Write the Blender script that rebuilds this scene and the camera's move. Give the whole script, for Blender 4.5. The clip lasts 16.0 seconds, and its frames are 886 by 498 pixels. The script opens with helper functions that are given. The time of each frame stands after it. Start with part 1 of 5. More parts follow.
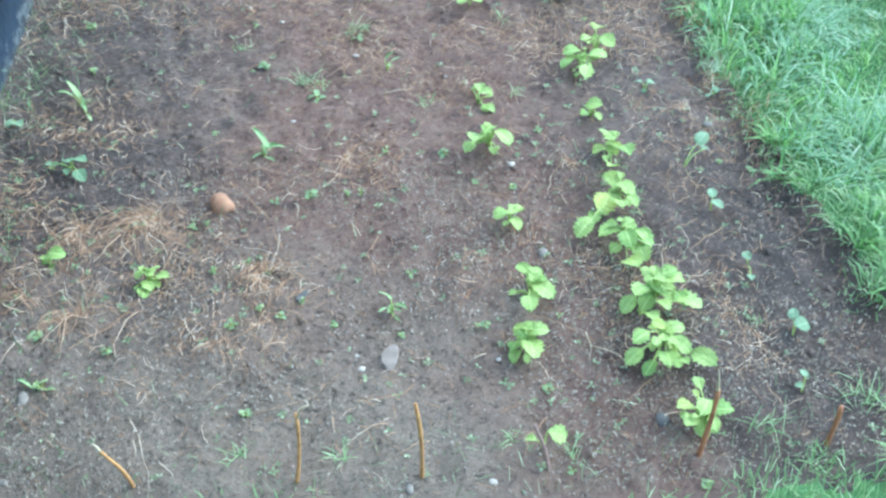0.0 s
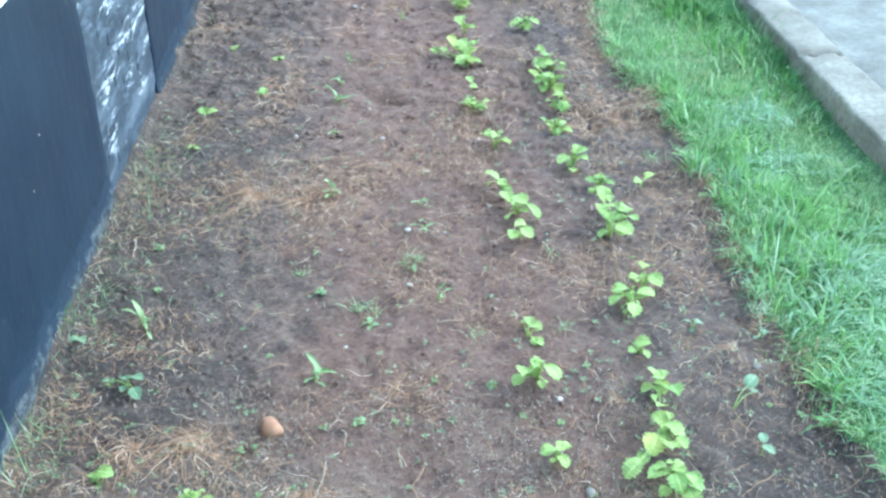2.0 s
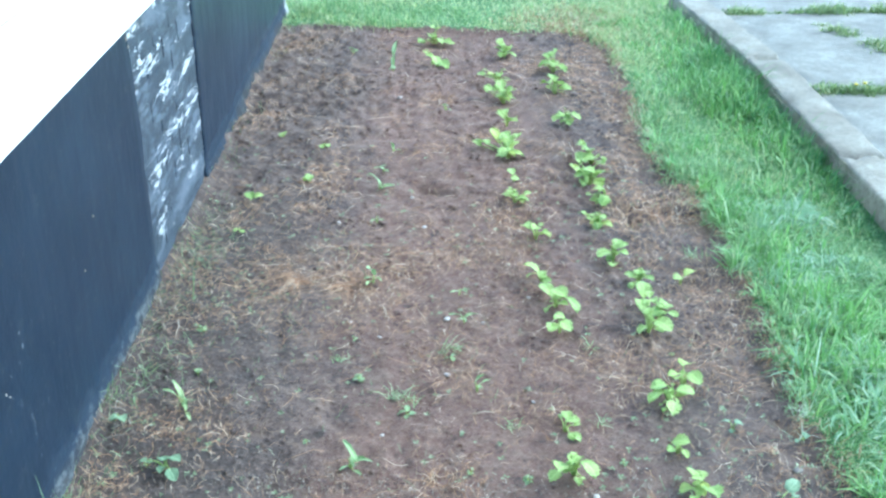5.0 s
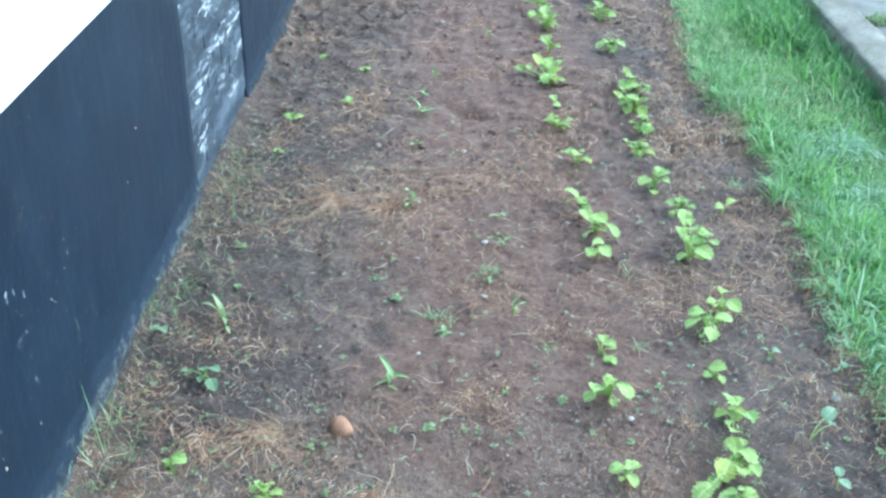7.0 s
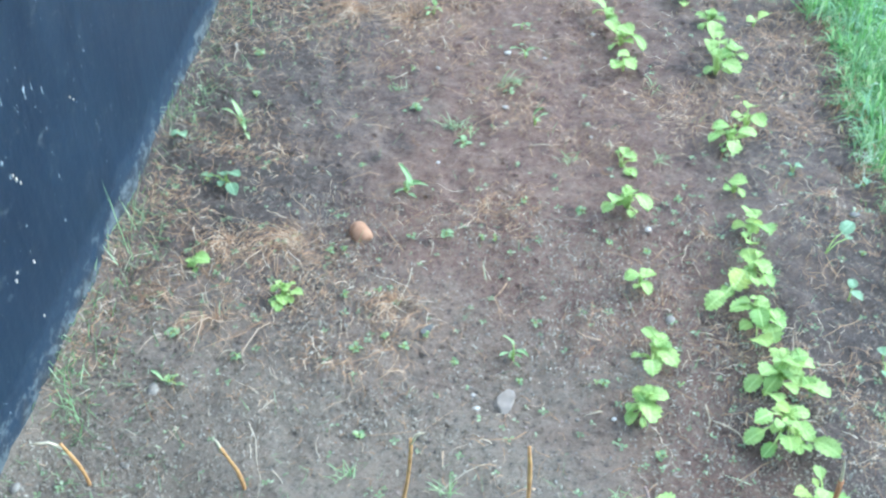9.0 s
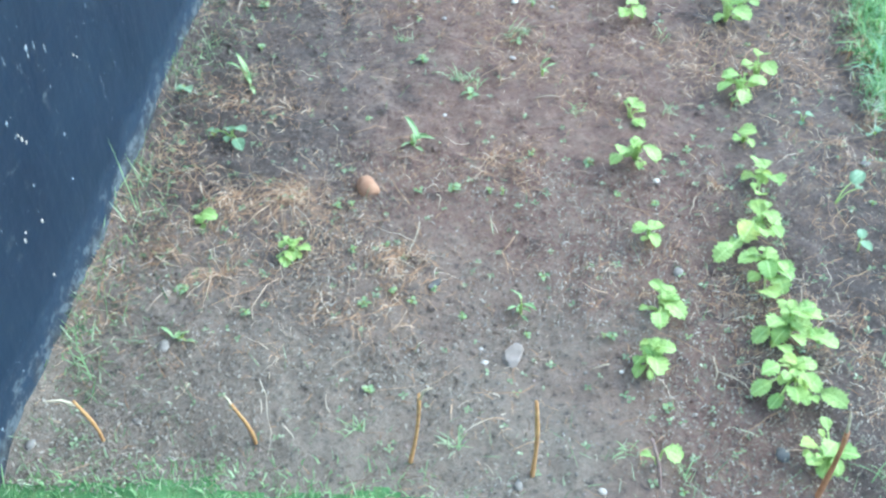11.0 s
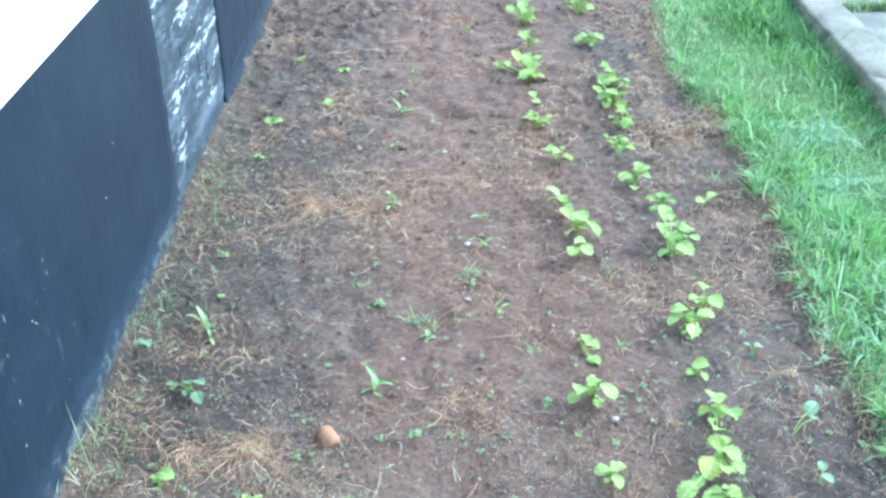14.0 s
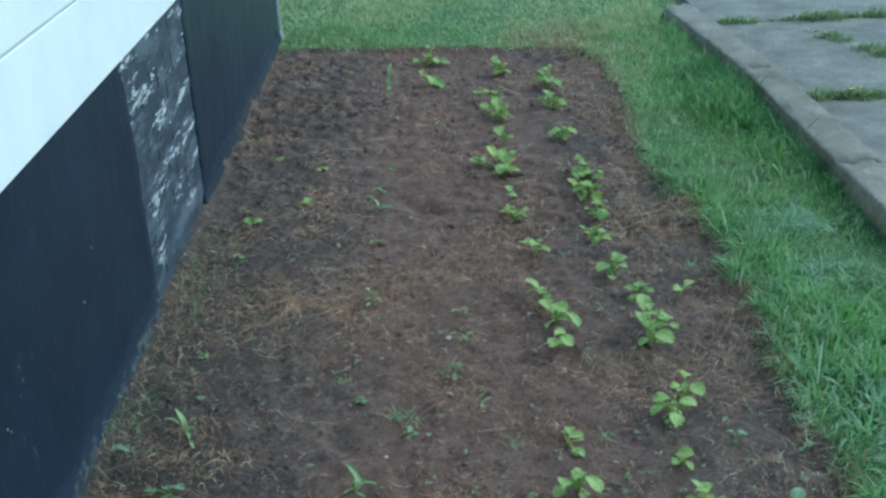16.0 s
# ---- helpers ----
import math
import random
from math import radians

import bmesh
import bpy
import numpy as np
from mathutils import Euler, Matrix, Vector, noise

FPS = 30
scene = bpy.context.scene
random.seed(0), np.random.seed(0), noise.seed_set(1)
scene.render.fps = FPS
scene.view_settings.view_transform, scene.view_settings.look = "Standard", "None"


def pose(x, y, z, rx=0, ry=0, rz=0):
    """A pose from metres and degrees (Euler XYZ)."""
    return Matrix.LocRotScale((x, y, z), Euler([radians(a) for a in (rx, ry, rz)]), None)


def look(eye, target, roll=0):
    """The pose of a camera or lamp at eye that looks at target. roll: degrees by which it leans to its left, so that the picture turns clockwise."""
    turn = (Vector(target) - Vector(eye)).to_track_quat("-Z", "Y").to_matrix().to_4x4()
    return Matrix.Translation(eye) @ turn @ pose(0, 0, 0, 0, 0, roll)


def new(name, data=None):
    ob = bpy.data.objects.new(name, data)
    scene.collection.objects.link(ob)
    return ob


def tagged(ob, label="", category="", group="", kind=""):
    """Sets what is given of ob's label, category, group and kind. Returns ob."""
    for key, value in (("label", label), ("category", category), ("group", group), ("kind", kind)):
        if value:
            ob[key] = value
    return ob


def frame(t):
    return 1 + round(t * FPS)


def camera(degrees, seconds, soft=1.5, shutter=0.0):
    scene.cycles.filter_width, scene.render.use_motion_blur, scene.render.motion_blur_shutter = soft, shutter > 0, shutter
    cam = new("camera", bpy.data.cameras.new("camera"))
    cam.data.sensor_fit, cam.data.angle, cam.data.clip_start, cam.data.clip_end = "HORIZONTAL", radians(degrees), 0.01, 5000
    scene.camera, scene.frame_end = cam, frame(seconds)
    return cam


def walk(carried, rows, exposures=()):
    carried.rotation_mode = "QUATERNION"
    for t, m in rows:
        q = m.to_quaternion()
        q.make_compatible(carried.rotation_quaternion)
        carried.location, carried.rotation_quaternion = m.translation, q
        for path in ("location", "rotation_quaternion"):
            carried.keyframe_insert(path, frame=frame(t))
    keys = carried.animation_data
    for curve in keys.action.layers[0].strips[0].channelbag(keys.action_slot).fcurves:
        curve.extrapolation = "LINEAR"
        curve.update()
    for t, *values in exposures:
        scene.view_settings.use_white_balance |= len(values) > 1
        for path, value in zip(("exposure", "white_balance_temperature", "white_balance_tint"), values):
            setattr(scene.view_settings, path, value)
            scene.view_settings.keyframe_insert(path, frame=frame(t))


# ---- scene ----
cam = camera(47.9, 16.0, 2.5)
PATH = [
    (0, (0.148, 0.02, 1.617), (0.291, 1.423, 0.199), -1.7),
    (0.5, (0.141, 0.015, 1.634), (0.288, 1.52, 0.325), -1.5),
    (1, (0.14, 0.011, 1.65), (0.292, 1.651, 0.516), -1.4),
    (1.5, (0.138, 0.011, 1.659), (0.225, 1.684, 0.567), -1.9),
    (2, (0.131, 0.021, 1.672), (0.222, 1.699, 0.588), -1.2),
    (2.5, (0.126, 0.024, 1.692), (0.233, 1.733, 0.657), -0.5),
    (3, (0.118, 0.016, 1.688), (0.222, 1.746, 0.692), -0.1),
    (3.5, (0.12, 0.019, 1.697), (0.203, 1.754, 0.706), -0.1),
    (4, (0.118, 0.012, 1.7), (0.152, 1.778, 0.763), -0.8),
    (4.2, (0.114, 0.011, 1.706), (0.148, 1.78, 0.772), -0.6),
    (6.3, (0.111, 0.003, 1.675), (0.114, 1.751, 0.704), -0.8),
    (6.5, (0.11, 0.006, 1.673), (0.081, 1.742, 0.68), -1.2),
    (7, (0.101, -0.006, 1.655), (0.058, 1.697, 0.609), -0.3),
    (7.5, (0.108, -0.02, 1.645), (0.035, 1.657, 0.557), 0.4),
    (8, (0.114, -0.013, 1.635), (0.031, 1.575, 0.422), 0.2),
    (8.5, (0.121, -0.01, 1.636), (0.049, 1.548, 0.383), 0.2),
    (9, (0.105, -0.027, 1.612), (0.027, 1.469, 0.288), -0.2),
    (9.5, (0.106, -0.012, 1.624), (0.034, 1.443, 0.254), -0.5),
    (10, (0.112, -0.014, 1.621), (0.029, 1.414, 0.224), -0.9),
    (12.3, (0.113, -0.015, 1.632), (0.013, 1.408, 0.23), -1.5),
    (12.5, (0.125, 0.001, 1.644), (0.041, 1.438, 0.256), -1.4),
    (13, (0.134, 0.025, 1.682), (0.067, 1.582, 0.428), -2.2),
    (13.5, (0.131, 0.014, 1.689), (0.097, 1.66, 0.553), -2.0),
    (14, (0.125, 0.013, 1.697), (0.102, 1.705, 0.63), -1.7),
    (14.5, (0.147, 0.011, 1.709), (0.092, 1.764, 0.747), -3.3),
    (15, (0.138, 0.009, 1.713), (0.132, 1.787, 0.798), -3.0),
    (15.5, (0.136, 0.007, 1.704), (0.138, 1.793, 0.803), -2.8),
    (16, (0.136, 0.004, 1.704), (0.154, 1.788, 0.8), -2.6),
]
EXPOSURE = ((0, 2.10), (1, 2.27), (2, 2.17), (3.5, 2.27), (4.2, 2.25), (6.5, 1.95), (7.5, 2.02), (8.0, 2.04), (8.5, 2.21), (9.0, 2.24), (10, 2.26),
            (12.5, 2.24), (13.0, 2.32), (13.5, 2.36), (14.0, 2.34), (14.5, 2.40), (15, 2.14), (15.5, 1.36), (16, 0.68))
walk(cam, [(t, look(eye, target, roll)) for t, eye, target, roll in PATH],
     [(t, e, 5250, -8 - 4 * max(0.0, t - 14.5) * (t > 14.5)) for t, e in EXPOSURE])

# ---------------------------------------------------------------- light
SUN_EL, SUN_AZ = 42.0, 75.0      # degrees; azimuth clockwise from +y
world = bpy.data.worlds.new("sky")
scene.world = world
world.use_nodes = True
wn = world.node_tree.nodes
sky = wn.new("ShaderNodeTexSky")
sky.sky_type = "NISHITA"
sky.sun_disc = False
sky.sun_elevation, sky.sun_rotation = radians(SUN_EL), radians(SUN_AZ)
sky.air_density, sky.dust_density = 1.0, 1.0
wn["Background"].inputs["Strength"].default_value = 0.15
world.node_tree.links.new(sky.outputs[0], wn["Background"].inputs["Color"])
sun_data = bpy.data.lights.new("sun", "SUN")
sun_data.energy, sun_data.angle, sun_data.color = 0.9, radians(50), (1.0, 0.96, 0.90)
sun = new("sun", sun_data)
sun_way = Vector((math.sin(radians(SUN_AZ)) * math.cos(radians(SUN_EL)), math.cos(radians(SUN_AZ)) * math.cos(radians(SUN_EL)), math.sin(radians(SUN_EL))))
sun.matrix_world = look(sun_way * 20, (0, 0, 0))

# ---------------------------------------------------------------- materials
def material(name, rough=0.8, metal=0.0):
    m = bpy.data.materials.new(name)
    m.use_nodes = True
    b = m.node_tree.nodes["Principled BSDF"]
    b.inputs["Roughness"].default_value, b.inputs["Metallic"].default_value = rough, metal
    return m, m.node_tree.nodes, m.node_tree.links, b


def coords(n, l, stretch=(1, 1, 1)):
    geo, mp = n.new("ShaderNodeNewGeometry"), n.new("ShaderNodeMapping")
    mp.inputs["Scale"].default_value = stretch
    l.new(geo.outputs["Position"], mp.inputs["Vector"])
    return mp.outputs[0]


def noise_tex(n, l, vec, scale, detail=4.0, rough=0.6):
    t = n.new("ShaderNodeTexNoise")
    t.inputs["Scale"].default_value, t.inputs["Detail"].default_value, t.inputs["Roughness"].default_value = scale, detail, rough
    if vec is not None:
        l.new(vec, t.inputs["Vector"])
    return t.outputs[0]


def ramp(n, l, fac, *stops):
    r = n.new("ShaderNodeValToRGB")
    e = r.color_ramp.elements
    while len(e) < len(stops):
        e.new(0.5)
    for k, (p, c) in zip(e, stops):
        k.position, k.color = p, (*c, 1) if len(c) == 3 else c
    l.new(fac, r.inputs[0])
    return r.outputs[0]


def grey(a):
    return (a, a, a)


def mix(n, l, fac, a, b, how="MIX"):
    m = n.new("ShaderNodeMix")
    m.data_type, m.blend_type = "RGBA", how
    for value, key in ((fac, 0), (a, 6), (b, 7)):
        if isinstance(value, (int, float)):
            m.inputs[key].default_value = value
        elif isinstance(value, tuple):
            m.inputs[key].default_value = (*value, 1)
        else:
            l.new(value, m.inputs[key])
    return m.outputs[2]


def bump(n, l, b, height, strength, dist):
    k = n.new("ShaderNodeBump")
    k.inputs["Strength"].default_value, k.inputs["Distance"].default_value = strength, dist
    l.new(height, k.inputs["Height"])
    l.new(k.outputs[0], b.inputs["Normal"])


def ranged(n, l, value, a, b, low=0.0, high=1.0):
    """A soft step of a value from a to b."""
    r = n.new("ShaderNodeMapRange")
    r.interpolation_type = "SMOOTHSTEP"
    for k, q in enumerate((a, b, low, high)):
        r.inputs[k + 1].default_value = q
    l.new(value, r.inputs[0])
    return r.outputs[0]


def math_node(n, l, how, a, b, c=None):
    m = n.new("ShaderNodeMath")
    m.operation = how
    for k, q in enumerate((a, b, c)):
        if isinstance(q, (int, float)):
            m.inputs[k].default_value = q
        elif q is not None:
            l.new(q, m.inputs[k])
    return m.outputs[0]


def soil_material():
    m, n, l, b = material("soil", 0.85)
    v = coords(n, l)
    sep = n.new("ShaderNodeSeparateXYZ")
    l.new(v, sep.inputs[0])
    big = noise_tex(n, l, v, 2.2, 5, 0.6)
    mid = noise_tex(n, l, v, 13, 5, 0.65)
    fine = noise_tex(n, l, v, 60, 6, 0.75)
    edge = noise_tex(n, l, v, 3.5, 4)
    wx = math_node(n, l, "MULTIPLY_ADD", edge, 0.5, sep.outputs[0])
    wy = math_node(n, l, "MULTIPLY_ADD", edge, 0.9, sep.outputs[1])
    col = ramp(n, l, big, (0.33, (0.085, 0.060, 0.049)), (0.62, (0.172, 0.115, 0.090)))
    # reddish earth along the bed's middle, the lens's warm centre tint painted in
    middle = math_node(n, l, "MULTIPLY", ranged(n, l, wx, -0.10, 0.25), ranged(n, l, wx, 1.15, 0.75))
    col = mix(n, l, math_node(n, l, "MULTIPLY", middle, 0.85), col, mix(n, l, mid, (0.130, 0.068, 0.049), (0.290, 0.160, 0.113)))
    col = mix(n, l, ramp(n, l, mid, (0.50, grey(0)), (0.66, grey(0.75))), col, (0.235, 0.155, 0.115))
    col = mix(n, l, ramp(n, l, mid, (0.32, grey(0.6)), (0.44, grey(0))), col, (0.05, 0.037, 0.031))
    # the trodden, drier strip at the foot of the bed
    dry = math_node(n, l, "MULTIPLY", ranged(n, l, wy, 2.35, 1.45, 0.0, 0.95), ranged(n, l, wx, 0.90, 0.45))
    col = mix(n, l, dry, col, mix(n, l, fine, (0.165, 0.125, 0.092), (0.34, 0.262, 0.196)))
    # darker earth by the wall and beside the last plants
    wall_dark = math_node(n, l, "MULTIPLY", ranged(n, l, wx, 0.0, -0.30), math_node(n, l, "MULTIPLY", ranged(n, l, wy, 2.05, 2.45), ranged(n, l, wy, 4.6, 3.6, 0.35, 1.0)))
    plants_dark = math_node(n, l, "MULTIPLY", ranged(n, l, wx, 0.75, 1.0), ranged(n, l, wy, 2.5, 1.9))
    col = mix(n, l, math_node(n, l, "MULTIPLY", math_node(n, l, "MAXIMUM", wall_dark, math_node(n, l, "MULTIPLY", plants_dark, 0.6)), 0.52), col, (0.060, 0.045, 0.036))
    col = mix(n, l, ramp(n, l, fine, (0.54, grey(0)), (0.64, grey(0.6))), col, (0.29, 0.200, 0.148))
    col = mix(n, l, ramp(n, l, fine, (0.34, grey(0.7)), (0.46, grey(0))), col, (0.036, 0.027, 0.023))
    l.new(col, b.inputs["Base Color"])
    bump(n, l, b, noise_tex(n, l, v, 70, 7, 0.75), 1.0, 0.018)
    return m


def turf_material():
    m, n, l, b = material("turf", 0.9)
    v = coords(n, l)
    col = ramp(n, l, noise_tex(n, l, v, 9, 5), (0.35, (0.06, 0.14, 0.04)), (0.7, (0.13, 0.24, 0.08)))
    col = mix(n, l, ramp(n, l, noise_tex(n, l, v, 60, 4), (0.5, grey(0)), (0.75, grey(0.7))), col, (0.15, 0.16, 0.06))
    l.new(col, b.inputs["Base Color"])
    bump(n, l, b, noise_tex(n, l, v, 120, 4, 0.7), 0.8, 0.01)
    return m


def blade_material(name, dark, light, third=None, rough=0.55, through_light=0.25):
    """Grass, straw: each piece takes its own tint."""
    m, n, l, b = material(name, rough)
    geo = n.new("ShaderNodeNewGeometry")
    stops = [(0.0, dark), (0.75, light)] + ([(1.0, third)] if third else [])
    col = ramp(n, l, geo.outputs["Random Per Island"], *stops)
    col = mix(n, l, ramp(n, l, noise_tex(n, l, coords(n, l), 5, 3), (0.35, grey(0)), (0.7, grey(0.35))), col, light)
    col = mix(n, l, ramp(n, l, noise_tex(n, l, coords(n, l), 17, 3), (0.36, grey(0.35)), (0.50, grey(0))), col, dark)
    l.new(col, b.inputs["Base Color"])
    tr = n.new("ShaderNodeBsdfTranslucent")
    l.new(col, tr.inputs[0])
    mx = n.new("ShaderNodeMixShader")
    mx.inputs[0].default_value = through_light
    l.new(b.outputs[0], mx.inputs[1])
    l.new(tr.outputs[0], mx.inputs[2])
    l.new(mx.outputs[0], n["Material Output"].inputs[0])
    return m


def leaf_material(name, dark, light, yellow, rough=0.45):
    m, n, l, b = material(name, rough)
    info = n.new("ShaderNodeObjectInfo")
    col = ramp(n, l, info.outputs["Random"], (0.0, dark), (0.45, light), (0.90, light), (1.0, yellow))
    tex = n.new("ShaderNodeTexCoord")
    veins = noise_tex(n, l, tex.outputs["Object"], 5, 4)
    col = mix(n, l, ramp(n, l, veins, (0.35, grey(0.55)), (0.62, grey(0))), col, dark)
    sep = n.new("ShaderNodeSeparateXYZ")
    l.new(tex.outputs["Object"], sep.inputs[0])
    side = n.new("ShaderNodeMath")
    side.operation = "ABSOLUTE"
    l.new(sep.outputs[0], side.inputs[0])
    pale = tuple(min(1.0, v * 1.2 + 0.04) for v in light)
    col = mix(n, l, ramp(n, l, side.outputs[0], (0.012, grey(0.6)), (0.05, grey(0))), col, pale)
    l.new(col, b.inputs["Base Color"])
    bump(n, l, b, veins, 0.4, 0.02)
    tr = n.new("ShaderNodeBsdfTranslucent")
    l.new(col, tr.inputs[0])
    mx = n.new("ShaderNodeMixShader")
    mx.inputs[0].default_value = 0.3
    l.new(b.outputs[0], mx.inputs[1])
    l.new(tr.outputs[0], mx.inputs[2])
    l.new(mx.outputs[0], n["Material Output"].inputs[0])
    return m


def black_paint_material():
    m, n, l, b = material("black_paint", 0.3)
    v = coords(n, l)
    sep = n.new("ShaderNodeSeparateXYZ")
    l.new(v, sep.inputs[0])
    col = ramp(n, l, noise_tex(n, l, v, 3, 5), (0.3, (0.006, 0.014, 0.030)), (0.7, (0.013, 0.025, 0.046)))
    # faint runs and wiped streaks
    runs = noise_tex(n, l, coords(n, l, (1, 1, 0.16)), 26, 6, 0.7)
    col = mix(n, l, ramp(n, l, runs, (0.55, grey(0)), (0.80, grey(0.25))), col, (0.035, 0.05, 0.07))
    # scuffed, dusty band along the foot
    grain = noise_tex(n, l, coords(n, l, (1, 0.6, 1)), 30, 7, 0.75)
    height = math_node(n, l, "MULTIPLY_ADD", noise_tex(n, l, v, 7, 5, 0.65), -0.16, sep.outputs[2])
    low = math_node(n, l, "MULTIPLY", ranged(n, l, height, 0.03, -0.05), ranged(n, l, sep.outputs[1], 3.9, 3.6, 0.25, 1.0))
    worn = math_node(n, l, "MULTIPLY_ADD", low, 0.16, grain)
    mud = ranged(n, l, height, 0.0, -0.06)
    col = mix(n, l, math_node(n, l, "MULTIPLY", mud, 0.75), col, (0.028, 0.024, 0.020))
    col = mix(n, l, ramp(n, l, worn, (0.60, grey(0)), (0.84, grey(0.75))), col, (0.17, 0.185, 0.19))
    spots = noise_tex(n, l, coords(n, l, (1, 1.2, 0.6)), 60, 3, 0.55)
    gather = math_node(n, l, "MULTIPLY_ADD", noise_tex(n, l, v, 4.5, 3, 0.5), 0.30, spots)
    splash = math_node(n, l, "MULTIPLY", ramp(n, l, gather, (0.845, grey(0)), (0.90, grey(0.8))), ranged(n, l, sep.outputs[1], 2.3, 1.8))
    col = mix(n, l, splash, col, (0.34, 0.37, 0.40))
    l.new(col, b.inputs["Base Color"])
    b.inputs["Specular IOR Level"].default_value = 0.38
    l.new(mix(n, l, ranged(n, l, height, 0.06, 0.0), ramp(n, l, runs, (0.35, grey(0.40)), (0.7, grey(0.52))), grey(0.9)), b.inputs["Roughness"])
    bump(n, l, b, noise_tex(n, l, v, 26, 5, 0.6), 0.35, 0.005)
    return m


def old_brick_material():
    m, n, l, b = material("flaking_brick", 0.6)
    info = n.new("ShaderNodeObjectInfo")
    v = coords(n, l)
    sep = n.new("ShaderNodeSeparateXYZ")
    l.new(v, sep.inputs[0])
    # every second course kept more of its old white paint
    turn = math_node(n, l, "MULTIPLY_ADD", sep.outputs[2], 2 * math.pi / 0.15, -math.pi)
    course = math_node(n, l, "SINE", turn, 0.0)
    col = ramp(n, l, info.outputs["Random"], (0.0, (0.020, 0.030, 0.046)), (1.0, (0.045, 0.058, 0.080)))
    film = math_node(n, l, "MULTIPLY_ADD", course, 0.018, noise_tex(n, l, coords(n, l, (1, 0.26, 1.2)), 15, 9, 0.75))
    col = mix(n, l, ramp(n, l, film, (0.49, grey(0)), (0.57, grey(0.85))), col, (0.105, 0.125, 0.160))
    flake = math_node(n, l, "MULTIPLY_ADD", course, 0.022, noise_tex(n, l, coords(n, l, (1, 0.27, 1.0)), 17, 10, 0.75))
    streak = math_node(n, l, "MULTIPLY_ADD", course, 0.045, noise_tex(n, l, coords(n, l, (1, 0.16, 1.3)), 19, 9, 0.74))
    white = math_node(n, l, "MAXIMUM", ramp(n, l, flake, (0.580, grey(0)), (0.602, grey(0.95))), ramp(n, l, streak, (0.598, grey(0)), (0.62, grey(0.75))))
    foot = ranged(n, l, math_node(n, l, "MULTIPLY_ADD", noise_tex(n, l, v, 9, 4), -0.20, sep.outputs[2]), 0.0, 0.10)
    white = math_node(n, l, "MULTIPLY", white, foot)
    col = mix(n, l, white, col, (0.60, 0.63, 0.66))
    l.new(col, b.inputs["Base Color"])
    bump(n, l, b, math_node(n, l, "MULTIPLY_ADD", white, 0.5, noise_tex(n, l, v, 34, 6, 0.7)), 0.8, 0.005)
    return m


def mortar_material():
    m, n, l, b = material("old_mortar", 0.85)
    v = coords(n, l)
    col = ramp(n, l, noise_tex(n, l, v, 20, 5), (0.35, (0.04, 0.042, 0.046)), (0.62, (0.10, 0.10, 0.105)), (0.75, (0.35, 0.35, 0.35)))
    l.new(col, b.inputs["Base Color"])
    bump(n, l, b, noise_tex(n, l, v, 90, 4), 0.7, 0.004)
    return m


def white_wall_material():
    m, n, l, b = material("white_wall_paint", 0.55)
    v = coords(n, l)
    col = ramp(n, l, noise_tex(n, l, v, 4, 5), (0.35, (0.76, 0.78, 0.79)), (0.65, (0.83, 0.83, 0.82)))
    l.new(col, b.inputs["Base Color"])
    bump(n, l, b, noise_tex(n, l, v, 60, 4), 0.25, 0.003)
    return m


def concrete_material(name, dark, light):
    m, n, l, b = material(name, 0.85)
    v = coords(n, l)
    info = n.new("ShaderNodeObjectInfo")
    col = ramp(n, l, noise_tex(n, l, v, 5, 6, 0.65), (0.32, dark), (0.66, light))
    col = mix(n, l, ramp(n, l, noise_tex(n, l, v, 45, 5, 0.7), (0.45, grey(0)), (0.68, grey(0.75))), col, dark)
    col = mix(n, l, ramp(n, l, noise_tex(n, l, v, 160, 4, 0.8), (0.55, grey(0)), (0.68, grey(0.6))), col, tuple(min(1.0, q * 1.25) for q in light))
    col = mix(n, l, ramp(n, l, info.outputs["Random"], (0, grey(0.0)), (1, grey(0.25))), col, dark)
    l.new(col, b.inputs["Base Color"])
    bump(n, l, b, noise_tex(n, l, v, 90, 6, 0.8), 1.0, 0.008)
    return m


def plain_material(name, a, c, scale, rough, object_space=True):
    m, n, l, b = material(name, rough)
    tex = n.new("ShaderNodeTexCoord")
    v = tex.outputs["Object"] if object_space else coords(n, l)
    t = noise_tex(n, l, v, scale, 5, 0.65)
    l.new(ramp(n, l, t, (0.32, a), (0.68, c)), b.inputs["Base Color"])
    bump(n, l, b, t, 0.5, 0.003)
    return m


SOIL = soil_material()
TURF = turf_material()
GRASS = blade_material("grass", (0.15, 0.275, 0.095), (0.375, 0.525, 0.225), (0.60, 0.67, 0.40), 0.5, 0.45)
LUSH = blade_material("lush_grass", (0.13, 0.29, 0.075), (0.33, 0.53, 0.16), (0.62, 0.70, 0.42), 0.45, 0.42)
# far lawn's green paled and yellowed to put haze into its colour
HAZE_GRASS = blade_material("far_grass", (0.43, 0.46, 0.19), (0.66, 0.68, 0.34), (0.80, 0.76, 0.50), 0.5, 0.4)
FIBRE = blade_material("root_fibre", (0.085, 0.054, 0.040), (0.25, 0.155, 0.105), (0.42, 0.28, 0.18), 0.85, 0.1)
STRAW = blade_material("straw", (0.27, 0.138, 0.072), (0.54, 0.335, 0.195), (0.80, 0.67, 0.50), 0.8, 0.2)
CUT = blade_material("cut_grass", (0.18, 0.33, 0.15), (0.38, 0.54, 0.31), (0.70, 0.76, 0.57), 0.5, 0.4)
DEEP = blade_material("deep_grass", (0.05, 0.14, 0.035), (0.15, 0.31, 0.075), (0.36, 0.48, 0.20), 0.5, 0.35)
BLEACHED = blade_material("bleached_grass", (0.36, 0.43, 0.26), (0.56, 0.61, 0.42), (0.78, 0.78, 0.64), 0.6, 0.3)
